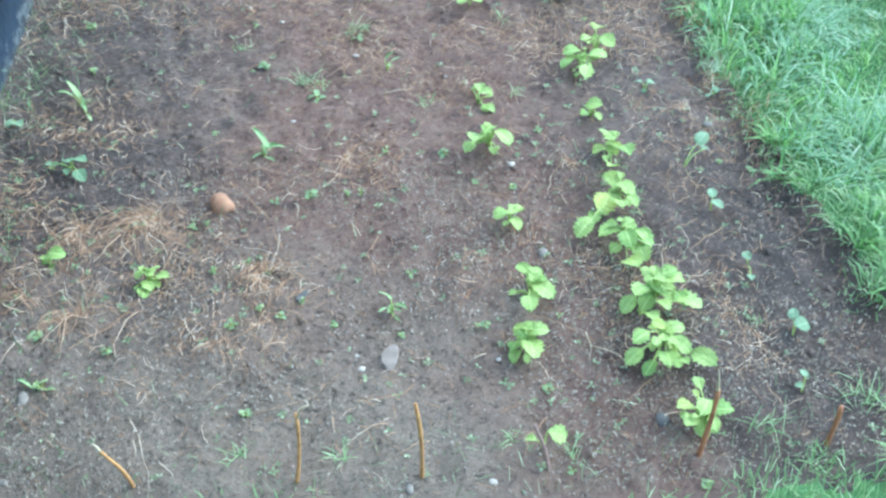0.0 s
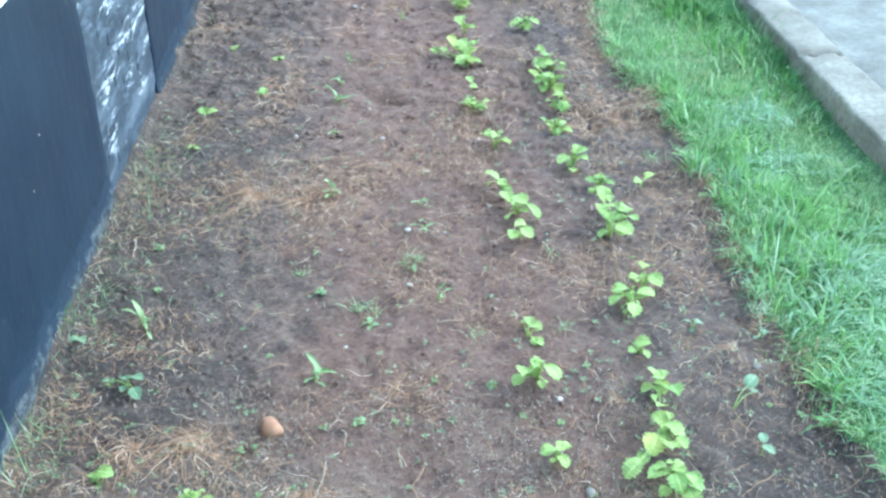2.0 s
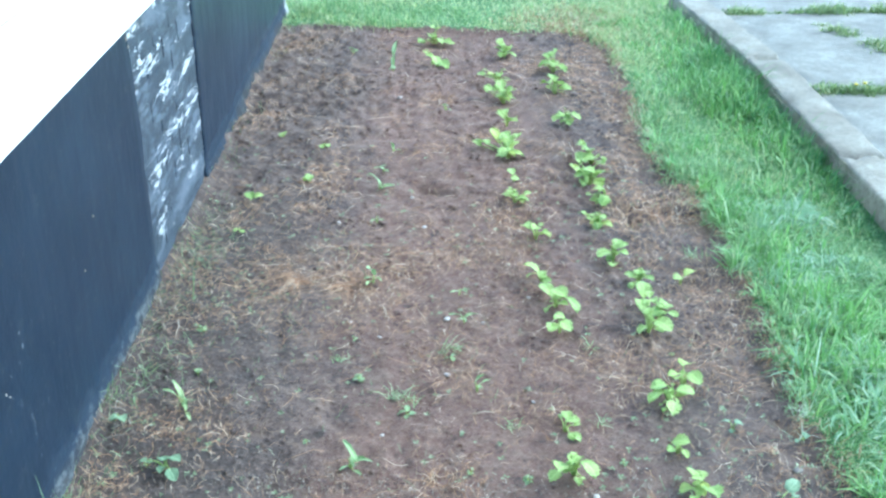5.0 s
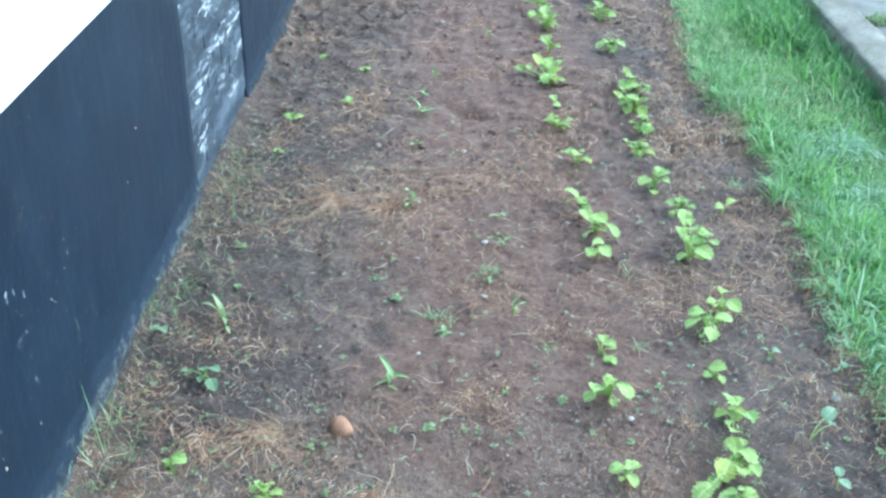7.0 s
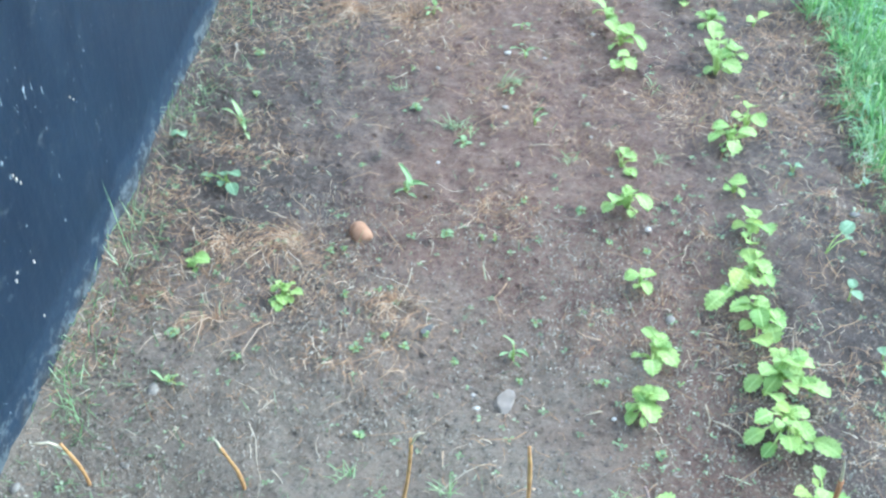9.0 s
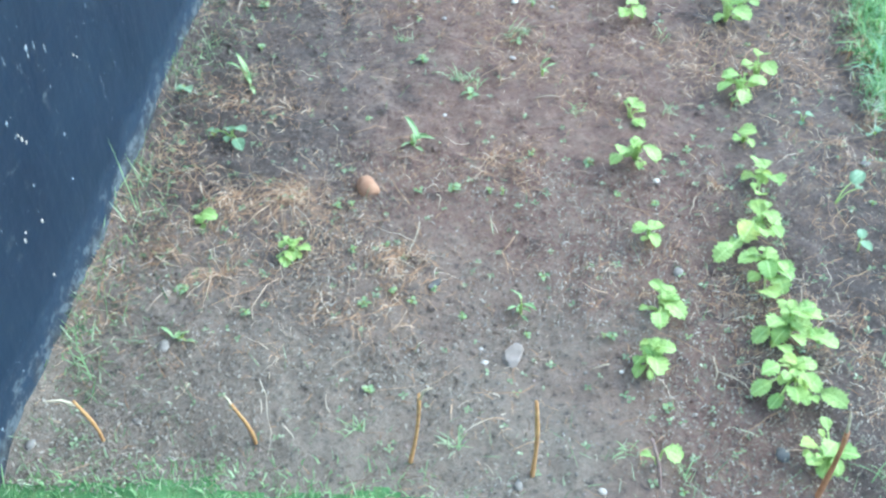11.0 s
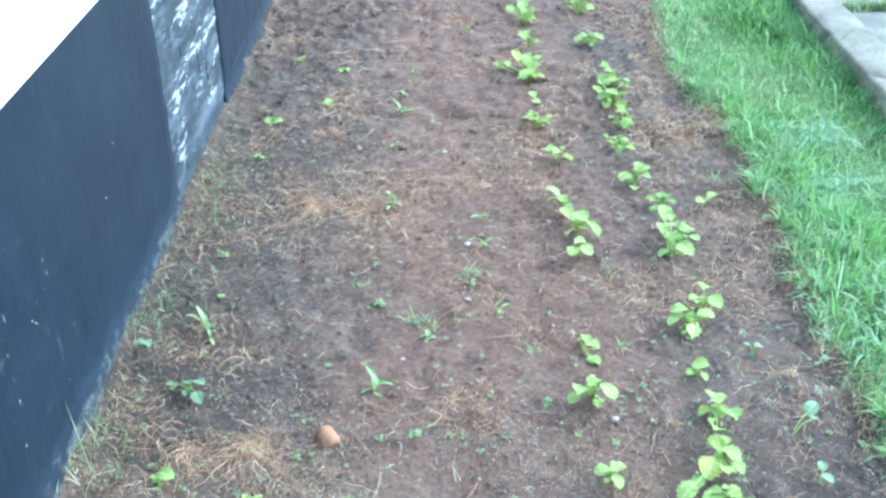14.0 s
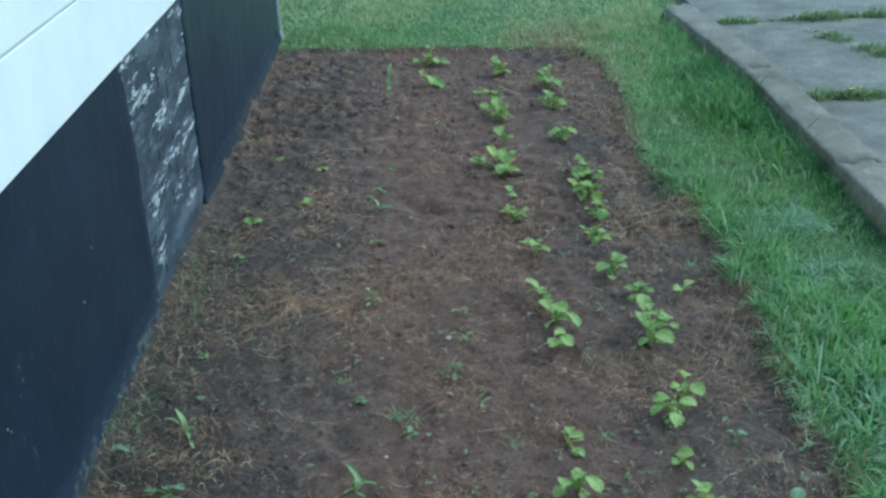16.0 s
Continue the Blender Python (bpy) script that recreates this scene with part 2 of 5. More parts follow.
JOINT = blade_material("joint_weeds", (0.13, 0.20, 0.07), (0.33, 0.42, 0.17), (0.55, 0.56, 0.30), 0.6, 0.35)
DEBRIS = blade_material("plant_debris", (0.13, 0.105, 0.080), (0.36, 0.29, 0.22), (0.56, 0.49, 0.39), 0.85, 0.1)
# moss green, its dark tone also imitating the dim wall side
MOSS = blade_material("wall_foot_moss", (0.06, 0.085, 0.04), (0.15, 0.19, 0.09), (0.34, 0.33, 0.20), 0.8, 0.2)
TINY = blade_material("tiny_weeds", (0.13, 0.18, 0.085), (0.29, 0.36, 0.17), (0.56, 0.60, 0.38))
LEAF = leaf_material("radish_leaf", (0.28, 0.41, 0.105), (0.46, 0.57, 0.175), (0.55, 0.59, 0.14))
KALE = leaf_material("kale_leaf", (0.19, 0.29, 0.15), (0.31, 0.42, 0.235), (0.38, 0.47, 0.29))
BEET = leaf_material("beet_leaf", (0.24, 0.36, 0.13), (0.38, 0.50, 0.23), (0.50, 0.54, 0.24))
WEED = leaf_material("weed_leaf", (0.17, 0.25, 0.11), (0.32, 0.41, 0.19), (0.44, 0.50, 0.26))
STALK = plain_material("stalk", (0.34, 0.44, 0.11), (0.48, 0.55, 0.18), 30, 0.5)
BLACK = black_paint_material()
BRICK = old_brick_material()
MORTAR = mortar_material()
WHITE = white_wall_material()
WORN = plain_material("worn_render", (0.07, 0.075, 0.085), (0.34, 0.35, 0.36), 7, 0.75)
KERB = concrete_material("kerb_concrete", (0.20, 0.172, 0.130), (0.46, 0.41, 0.322))
SLAB = concrete_material("pavement_concrete", (0.19, 0.174, 0.142), (0.40, 0.372, 0.308))
STONE_ORANGE = plain_material("orange_stone", (0.25, 0.120, 0.065), (0.36, 0.195, 0.115), 30, 0.92)
STONE_GREY = plain_material("grey_stone", (0.17, 0.126, 0.100), (0.265, 0.205, 0.165), 25, 0.75)
STONE_DULL = plain_material("dull_stone", (0.15, 0.122, 0.10), (0.27, 0.225, 0.185), 25, 0.8)
STONE_PALE = plain_material("pale_pebble", (0.34, 0.28, 0.23), (0.54, 0.46, 0.39), 40, 0.6)
STONE_PINK = plain_material("pink_pebble", (0.26, 0.17, 0.13), (0.42, 0.30, 0.25), 40, 0.7)
STONE_DARK = plain_material("dark_stone", (0.085, 0.075, 0.068), (0.15, 0.130, 0.115), 30, 0.9)
STAKE = plain_material("stake_bark", (0.33, 0.150, 0.055), (0.56, 0.300, 0.115), 60, 0.75)
STAKE_RED = plain_material("red_bark", (0.24, 0.095, 0.042), (0.42, 0.185, 0.085), 60, 0.7)
STAKE_GREY = plain_material("weathered_stake", (0.20, 0.12, 0.10), (0.34, 0.22, 0.18), 40, 0.7)
PETAL = plain_material("yellow_petal", (0.62, 0.46, 0.03), (0.75, 0.58, 0.06), 60, 0.6)
SPLINTER = plain_material("split_wood", (0.36, 0.27, 0.17), (0.52, 0.42, 0.29), 40, 0.7)


# ---------------------------------------------------------------- helpers
def lattice(ix, iy, seed):
    h = (ix.astype(np.int64) * 374761393 + iy.astype(np.int64) * 668265263 + seed * 144665) & 0xFFFFFFFF
    h = ((h ^ (h >> 13)) * 1274126177) & 0xFFFFFFFF
    return ((h ^ (h >> 16)) & 0xFFFF) / 32767.5 - 1.0


def field(x, y, scale, seed=0, octaves=1):
    """Smooth noise between about -1 and 1 over the plan."""
    total, amp = 0.0, 1.0
    for o in range(octaves):
        u, v = np.asarray(x, float) * scale + 100.3, np.asarray(y, float) * scale + 100.7
        iu, iv = np.floor(u), np.floor(v)
        fu, fv = u - iu, v - iv
        fu, fv = fu * fu * (3 - 2 * fu), fv * fv * (3 - 2 * fv)
        a, b = lattice(iu, iv, seed + o), lattice(iu + 1, iv, seed + o)
        c, d = lattice(iu, iv + 1, seed + o), lattice(iu + 1, iv + 1, seed + o)
        total = total + amp * ((a + (b - a) * fu) * (1 - fv) + (c + (d - c) * fu) * fv)
        amp, scale = amp * 0.5, scale * 2.07
    return total


WALL_X, WALL_LEAN, WALL_END, PLINTH = -0.805, 0.034, 6.59, 0.897
KERB_X0, KERB_X1, KERB_END = 1.802, 1.990, 6.55


def edge_right(y):
    y = np.asarray(y, float)
    sweep = np.interp(y, (1.0, 1.35, 1.6, 2.0, 2.3, 2.8, 3.6, 3.9, 4.6, 5.4), (1.28, 1.24, 1.185, 1.15, 1.13, 1.19, 1.21, 1.14, 1.12, 1.18))
    return sweep + 0.012 * field(y, y * 0, 3.3, 5, 2) + 0.02 * field(y, y * 0, 11, 6)


def edge_far(x):
    return 6.16 - 0.17 * (x + 0.05) + 0.04 * field(x, x * 0, 4, 7, 2)


def edge_near(x):
    return 0.975 - 0.09 * np.clip((np.asarray(x, float) + 0.1) / 0.5, 0, 1) + 0.03 * field(x, x * 0, 5, 8, 2)


def bed(x, y):
    """How far inside the dug bed a place lies, in metres (below 0: turf)."""
    r, f = edge_right(y) - x, edge_far(x) - y
    corner = 0.30 - np.hypot(np.clip(0.30 - r, 0, None), np.clip(0.30 - f, 0, None))
    return np.minimum(np.minimum(np.minimum(r, f), corner), y - edge_near(x))


def land(x, y):
    """The height of the ground."""
    x, y = np.asarray(x, float), np.asarray(y, float)
    inside = np.clip(bed(x, y) / 0.06, 0, 1)
    rough = 0.6 + 0.5 * np.clip(field(x, y, 1.1, 20) + 0.2, 0, 1) + 0.5 * np.clip((y - 3.6) / 1.5, 0, 1) * np.clip((0.5 - x), 0, 1)
    z = 0.010 * field(x, y, 2.4, 11, 2)
    z = z + rough * (0.011 * field(x, y, 8, 12, 2) + 0.0095 * field(x, y, 20, 13, 3) + 0.0036 * field(x, y, 44, 14, 1))
    z = z - 0.045 * np.exp(-(((x - 0.125) * 0.86 + (y - 3.745) * -0.5) / 0.075) ** 2 - (((x - 0.125) * 0.5 + (y - 3.745) * 0.86) / 0.035) ** 2)
    z = z + 0.030 * np.exp(-np.clip(x + 0.800, 0, None) / 0.028)
    z = z - 0.012 * np.exp(-((x + 0.36 - (y - 2.6) * -0.1) / 0.025) ** 2 - ((y - 2.62) / 0.14) ** 2)
    lawn = 0.018 + 0.012 * field(x, y, 1.3, 15, 2) + 0.004 * field(x, y, 14, 16)
    return z * inside + lawn * (1 - inside)


def mesh_object(name, verts, faces, mat, parent=None, smooth=True):
    me = bpy.data.meshes.new(name)
    me.from_pydata(verts, [], faces)
    me.materials.append(mat)
    if smooth:
        me.polygons.foreach_set("use_smooth", [True] * len(me.polygons))
    ob = new(name, me)
    if parent:
        ob.parent = parent
    return ob


def part(name, bm, mat, parent=None, label="", smooth=True):
    me = bpy.data.meshes.new(name)
    bm.to_mesh(me)
    bm.free()
    me.materials.append(mat)
    if smooth:
        me.polygons.foreach_set("use_smooth", [True] * len(me.polygons))
    ob = new(name, me)
    if parent:
        ob.parent = parent
    if label:
        tagged(ob, label)
    return ob


def box(bm, x0, y0, z0, x1, y1, z1, bevel=0.0, segments=2):
    made = bmesh.ops.create_cube(bm, size=1.0)["verts"]
    for v in made:
        v.co = Vector((x0 + (v.co.x + 0.5) * (x1 - x0), y0 + (v.co.y + 0.5) * (y1 - y0), z0 + (v.co.z + 0.5) * (z1 - z0)))
    if bevel:
        bmesh.ops.bevel(bm, geom=[e for e in bm.edges], offset=bevel, segments=segments, affect="EDGES", profile=0.6)


def tube(bm, points, radii, sides=6):
    """A bent round rod through the points."""
    rings = []
    for i, p in enumerate(points):
        p = Vector(p)
        way = (Vector(points[min(i + 1, len(points) - 1)]) - Vector(points[max(i - 1, 0)])).normalized()
        side = way.cross(Vector((0.31, 0.92, 0.23))).normalized()
        up = side.cross(way)
        rings.append([bm.verts.new(p + (side * math.cos(a) + up * math.sin(a)) * radii[i]) for a in (2 * math.pi * k / sides for k in range(sides))])
    for a, b in zip(rings, rings[1:]):
        for k in range(sides):
            bm.faces.new((a[k], a[(k + 1) % sides], b[(k + 1) % sides], b[k]))
    bm.faces.new(rings[0][::-1])
    bm.faces.new(rings[-1])


def blades(name, x, y, z, height, width, aim, lean, mat, label, curl=1.0):
    """Many bent blades as one mesh: three faces each. lean 0: upright, 1: lying."""
    k = len(x)
    dx, dy = np.cos(aim), np.sin(aim)
    up = np.cos(lean * math.pi / 2)
    out = np.sin(lean * math.pi / 2)
    up2, out2 = np.cos(np.clip(lean + 0.28 * curl, 0, 1.25) * math.pi / 2), np.sin(np.clip(lean + 0.28 * curl, 0, 1.25) * math.pi / 2)
    h1, h2 = height * 0.55, height * 0.45
    turn = aim + np.random.uniform(-0.9, 0.9, k)
    sx, sy = -np.sin(turn) * width / 2, np.cos(turn) * width / 2
    mx, my, mz = x + dx * out * h1, y + dy * out * h1, z + up * h1
    tx, ty, tz = mx + dx * out2 * h2, my + dy * out2 * h2, np.maximum(mz + up2 * h2, z + 0.001)
    v = np.empty((k, 5, 3))
    v[:, 0], v[:, 1] = np.stack((x - sx, y - sy, z), 1), np.stack((x + sx, y + sy, z), 1)
    v[:, 2], v[:, 3] = np.stack((mx + sx * 0.8, my + sy * 0.8, mz), 1), np.stack((mx - sx * 0.8, my - sy * 0.8, mz), 1)
    v[:, 4] = np.stack((tx, ty, tz), 1)
    base = (np.arange(k) * 5)[:, None]
    tris = np.concatenate((base + [0, 1, 2], base + [0, 2, 3], base + [3, 2, 4]), 1).reshape(-1, 3)
    me = bpy.data.meshes.new(name)
    me.vertices.add(k * 5)
    me.vertices.foreach_set("co", v.ravel())
    me.loops.add(len(tris) * 3)
    me.loops.foreach_set("vertex_index", tris.ravel())
    me.polygons.add(len(tris))
    me.polygons.foreach_set("loop_start", np.arange(len(tris)) * 3)
    me.polygons.foreach_set("use_smooth", np.ones(len(tris), bool))
    me.update(calc_edges=True)
    me.materials.append(mat)
    return tagged(new(name, me), label, "grass", kind="stuff")


def scatter(count, x0, x1, y0, y1, keep):
    x, y = np.random.uniform(x0, x1, count), np.random.uniform(y0, y1, count)
    ok = keep(x, y)
    return x[ok], y[ok]


# ---------------------------------------------------------------- ground
def build_ground():
    """One sheet: fine over the bed and the lawn strip, then out to the horizon."""
    xs = np.concatenate(([-4000, -400, -60, -12, -4, -2, -1.2, -0.9], np.arange(-0.82, 1.90, 0.0105), [1.95, 2.1, 2.6, 3.5, 5, 9, 20, 80, 500, 4000]))
    ys = np.concatenate(([-4000, -400, -60, -12, -4, -1.5, -0.5, 0.2, 0.5, 0.7, 0.8], np.arange(0.86, 4.0, 0.0105), np.arange(4.0, 6.6, 0.02), np.arange(6.6, 9.0, 0.12), [9.5, 10.5, 13, 20, 50, 120, 500, 4000]))
    gx, gy = np.meshgrid(xs, ys)
    near = np.exp(-np.clip(np.hypot(np.clip(np.abs(gx - 0.5) - 2.5, 0, None), np.clip(np.abs(gy - 4) - 6, 0, None)), 0, 50) / 2)
    gz = land(gx, gy) * near
    gz = np.where(gx > 1.92, np.minimum(gz, 0.02), gz)
    w, h = len(xs), len(ys)
    idx = np.arange(w * h).reshape(h, w)
    quads = np.stack((idx[:-1, :-1], idx[:-1, 1:], idx[1:, 1:], idx[1:, :-1]), -1).reshape(-1, 4)
    ob = mesh_object("ground", np.stack((gx, gy, gz), -1).reshape(-1, 3).tolist(), quads.tolist(), SOIL)
    ob.data.materials.append(TURF)
    cx, cy = (gx[:-1, :-1] + gx[1:, 1:]) / 2, (gy[:-1, :-1] + gy[1:, 1:]) / 2
    turf = ((bed(cx, cy) + 0.02 * field(cx, cy, 30, 31) < 0) | (cx < -0.95)).ravel().astype(int)
    ob.data.polygons.foreach_set("material_index", turf)
    return tagged(ob, "dug dark brown garden soil with mown lawn round it", "ground", kind="structure")


build_ground()


# ---------------------------------------------------------------- house wall
def lean_x(z):
    return WALL_X + WALL_LEAN * z


def patch_left(z):
    return 2.984 - 0.022 * np.clip((z - 0.55) / 0.3, 0, 1) + 0.03 * np.clip(0.08 - z, 0, 1) + 0.009 * field(z, z * 0, 13, 40, 3)


def patch_right(z):
    return 3.840 - 0.35 * np.clip(0.09 - z, 0, 0.2) + 0.009 * field(z, z * 0, 15, 41, 3)


def foot_fillet(y, z):
    """The mortar fillet along the foot of the wall: thicker and broken past the bare patch."""
    far = np.clip((y - 3.80) / 0.3, 0, 1) * (1.0 - 0.55 * np.clip((y - 4.75) / 0.08, 0, 1))
    top = 0.070 + 0.012 * field(y, y * 0, 6, 52, 2) - 0.015 * far
    u = np.clip((top - z) / 0.055, 0, 1)
    return (0.010 + 0.019 * far) * u ** 0.8 * (1 + 0.18 * field(y, z, 9, 53, 2))


def coat(name, y0, y1, z0, z1, x_out, x_in, mat, parent, dented=True):
    """A skin of render: y0 and y1 are numbers or curves over the height; its back is x_in off the face."""
    zs = np.concatenate((np.linspace(z0, 0.12, 26), np.linspace(0.14, z1, 44)))
    w, h = 171, len(zs)
    a = y0(zs) if callable(y0) else np.full(h, y0)
    b = y1(zs) if callable(y1) else np.full(h, y1)
    y = a[:, None] + (b - a)[:, None] * np.linspace(0, 1, w)
    z = np.repeat(zs[:, None], w, 1)
    x = lean_x(z) + x_out + foot_fillet(y, z)
    if dented:
        x += 0.0025 * field(y, z, 2.5, 50) + 0.0012 * field(y, z, 9, 51)
    x[:, 0] -= 0.004 * callable(y0)
    x[:, -1] -= 0.004 * callable(y1)
    front = np.stack((x, y, z), -1).reshape(-1, 3)
    idx = np.arange(w * h).reshape(h, w)
    faces = np.stack((idx[:-1, :-1], idx[:-1, 1:], idx[1:, 1:], idx[1:, :-1]), -1).reshape(-1, 4).tolist()
    verts = front.tolist()
    for rim in (idx[:, 0], idx[:, -1], idx[-1]):
        start = len(verts)
        verts += [(float(lean_x(verts[i][2])) + x_in, verts[i][1], verts[i][2]) for i in rim]
        faces += [(int(rim[j]), int(rim[j + 1]), start + j + 1, start + j) for j in range(len(rim) - 1)]
    return mesh_object(name, verts, faces, mat, parent, smooth=False)


def build_wall():
    house = tagged(new("wall_house"), "white house wall above a black-painted plinth, a patch of its render gone", "wall", kind="structure")
    core = bmesh.new()
    box(core, WALL_X - 0.32, -6.0, -0.3, WALL_X - 0.032, WALL_END - 0.014, 3.0)
    part("core", core, MORTAR, house, smooth=False)
    coat("plinth_render", -6.0, patch_left, -0.06, PLINTH, 0.0, -0.03, BLACK, house)
    coat("plinth_render", patch_right, 6.465, -0.06, PLINTH, 0.0, -0.03, BLACK, house)
    coat("corner_render", 6.465, WALL_END, -0.06, PLINTH, 0.003, -0.03, WORN, house)
    bm = bmesh.new()
    box(bm, WALL_X - 0.34, WALL_END - 0.014, -0.1, WALL_X - 0.012, WALL_END - 0.002, PLINTH)
    part("plinth_return", bm, BLACK, house, smooth=False)
    # the white wall, a shade proud of the plinth, with one board joint along it
    joint = 1.145
    for z0, z1 in ((PLINTH, joint - 0.001), (joint + 0.004, 3.0)):
        bm = bmesh.new()
        box(bm, -0.34, -6.0, z0, 0.006, WALL_END + 0.006, z1, 0.005, 2)
        for v in bm.verts:
            v.co.x += lean_x(v.co.z)
        part("upper_render", bm, WHITE, house, "white-painted render", smooth=False)
    return house


HOUSE = build_wall()


def paint_chip(y, z, r):
    """A small bare spot where the black paint has come off."""
    bm = bmesh.new()
    bmesh.ops.create_cone(bm, cap_ends=True, segments=7, radius1=r * 0.75, radius2=r * 0.6, depth=0.0016)
    for v in bm.verts:
        a = math.atan2(v.co.y, v.co.x)
        v.co = Vector((v.co.z, v.co.y * (1 + 0.3 * math.sin(3 * a + y * 9)), v.co.x * (1.5 + 0.4 * math.sin(2 * a + z * 30))))
    chip = part("paint_chip", bm, STONE_PALE, HOUSE, "pale bare spot in the black paint")
    chip.location = (float(lean_x(z)) + 0.0012 + 0.0025 * float(field(y, z, 2.5, 50)) + 0.0012 * float(field(y, z, 9, 51)), y, z)


for y, z, r in ((2.428, 0.533, 0.0042), (2.309, 0.432, 0.0036), (1.451, 0.447, 0.0045), (1.462, 0.431, 0.0035), (1.444, 0.462, 0.0030), (1.419, 0.264, 0.0045), (1.339, 0.285, 0.0045),
                (1.350, 0.297, 0.0030), (1.751, 0.440, 0.0030), (1.765, 0.425, 0.0025), (1.390, 0.138, 0.0040), (2.93, 0.872, 0.0055), (2.94, 0.845, 0.0040)):
    paint_chip(y, z, r)


# ---------------------------------------------------------------- kerb and pavement
def kerb_front(y):
    """The kerb's front edge: straight, with the last stone turned in a little."""
    return KERB_X0 + 0.010 * max(0.0, min(1.0, (y - 3.76) / 1.36)) - 0.092 * max(0.0, (y - 5.12) / 1.43)


def build_kerb():
    ends = [KERB_END, 5.12, 3.76, 2.40, 1.04, -0.32, -1.68]
    width = KERB_X1 - KERB_X0
    for k, (b, a) in enumerate(zip(ends, ends[1:])):
        bm = bmesh.new()
        box(bm, 0, a + 0.005, -0.14, width, b - 0.005, 0.112)
        bmesh.ops.bevel(bm, geom=[e for e in bm.edges if abs(e.verts[0].co.y - e.verts[1].co.y) > 0.5], offset=0.016, segments=3, affect="EDGES", profile=0.6)
        bmesh.ops.subdivide_edges(bm, edges=[e for e in bm.edges if e.calc_length() > 0.2], cuts=70, use_grid_fill=True)
        bmesh.ops.subdivide_edges(bm, edges=[e for e in bm.edges if abs(e.verts[0].co.x - e.verts[1].co.x) > 0.1], cuts=6, use_grid_fill=True)
        for v in bm.verts:
            x = v.co.x
            worn = 0.5 + 0.5 * float(field(v.co.y, v.co.z, 6, 60 + k, 2))
            v.co += Vector((0.003 * float(field(v.co.y, v.co.z, 20, 61 + k, 2)), 0, 0.0025 * float(field(v.co.y, x, 14, 62 + k, 2))))
            if v.co.z > 0.080 and x < 0.03:
                v.co += Vector((0.009, 0, -0.009)) * max(0.0, worn - 0.45) * 1.6
            near_end = min(v.co.y - a, b - v.co.y)
            if near_end < 0.05 and v.co.z > 0.06:
                v.co.z -= 0.034 * (1 - near_end / 0.05) * max(0.0, 0.35 + float(field(x, v.co.y, 26, 66 + k)))
            if abs(v.co.y - 5.12) < 0.05 and v.co.z > 0.05 and x > 0.04:   # the broken corner at one joint
                v.co.z -= 0.040 * (1 - abs(v.co.y - 5.12) / 0.05)
            v.co.x += kerb_front(v.co.y)
        ob = part("kerb_stone", bm, KERB)
        tagged(ob, "weathered grey concrete kerb stone with worn edges, set beside the lawn", "kerb", "kerb stones along the lawn")


build_kerb()


def slab(x0, y0, x1, y1, top, k, parent):
    bm = bmesh.new()
    box(bm, x0, y0, top - 0.09, x1, y1, top, 0.006, 2)
    bmesh.ops.subdivide_edges(bm, edges=[e for e in bm.edges if e.calc_length() > 0.15], cuts=7, use_grid_fill=True)
    for v in bm.verts:
        v.co.z += 0.004 * float(field(v.co.x, v.co.y, 2.5, 70 + k, 2))
    return part("slab", bm, SLAB, parent)


def build_pavement():
    paving = tagged(new("pavement"), "old grey concrete paving slabs with grass in the joints", "pavement", kind="structure")
    rows = [-1.5, 0.0, 1.55, 3.12, 4.66, 6.12, 7.7, 9.4, 11.2, 13.0]
    for j, (a, b) in enumerate(zip(rows, rows[1:])):
        cols = [KERB_X1 + 0.012, 3.4, 5.3, 6.9]
        if 4.5 < a < 5:
            cols[0] = 1.950
        if a > KERB_END - 0.5:
            cols = [1.935, 3.8, 5.3, 6.9]
        for i, (c, d) in enumerate(zip(cols, cols[1:])):
            slab(c + 0.012, a + 0.014, d - 0.012, b - 0.014, 0.074 + 0.006 * math.sin(j * 2.1 + i * 1.3), j * 5 + i, paving)


build_pavement()


# ---------------------------------------------------------------- garden plants
def leaf_mesh(name, length_power, wide, lobes, depth, cup, mat, seed):
    """A blade one unit long from the origin along +y, with a wavy margin and a sunk midrib."""
    rng = random.Random(seed)
    n, verts, faces = 25, [], []
    for i in range(n):
        u = i / (n - 1)
        half = wide * max(0.0, math.sin(math.pi * u ** length_power)) ** 0.5
        if i == 0:
            half = 0.025
        if i == n - 1:
            half = 0.02
        for j, c in enumerate((-1, -0.55, 0, 0.55, 1)):
            wob = 1 + (depth * math.sin(2 * math.pi * lobes * u + (0.9 if c > 0 else 0)) + rng.uniform(-0.05, 0.05)) * (abs(c) == 1)
            x = c * half * wob
            z = cup * (abs(c) ** 1.4) * half + 0.05 * math.sin(5 * u + c * 2 + seed) * abs(c) + depth * 0.16 * math.sin(2 * math.pi * lobes * u + 1.2 * c) * abs(c) - 0.40 * u * u + 0.26 * u
            verts.append((x, u + 0.04 * abs(c) * rng.uniform(-1, 1), z))
    for i in range(n - 1):
        for j in range(4):
            a = i * 5 + j
            faces.append((a, a + 1, a + 6, a + 5))
    me = bpy.data.meshes.new(name)
    me.from_pydata(verts, [], faces)
    me.polygons.foreach_set("use_smooth", [True] * len(me.polygons))
    me.materials.append(mat)
    return me


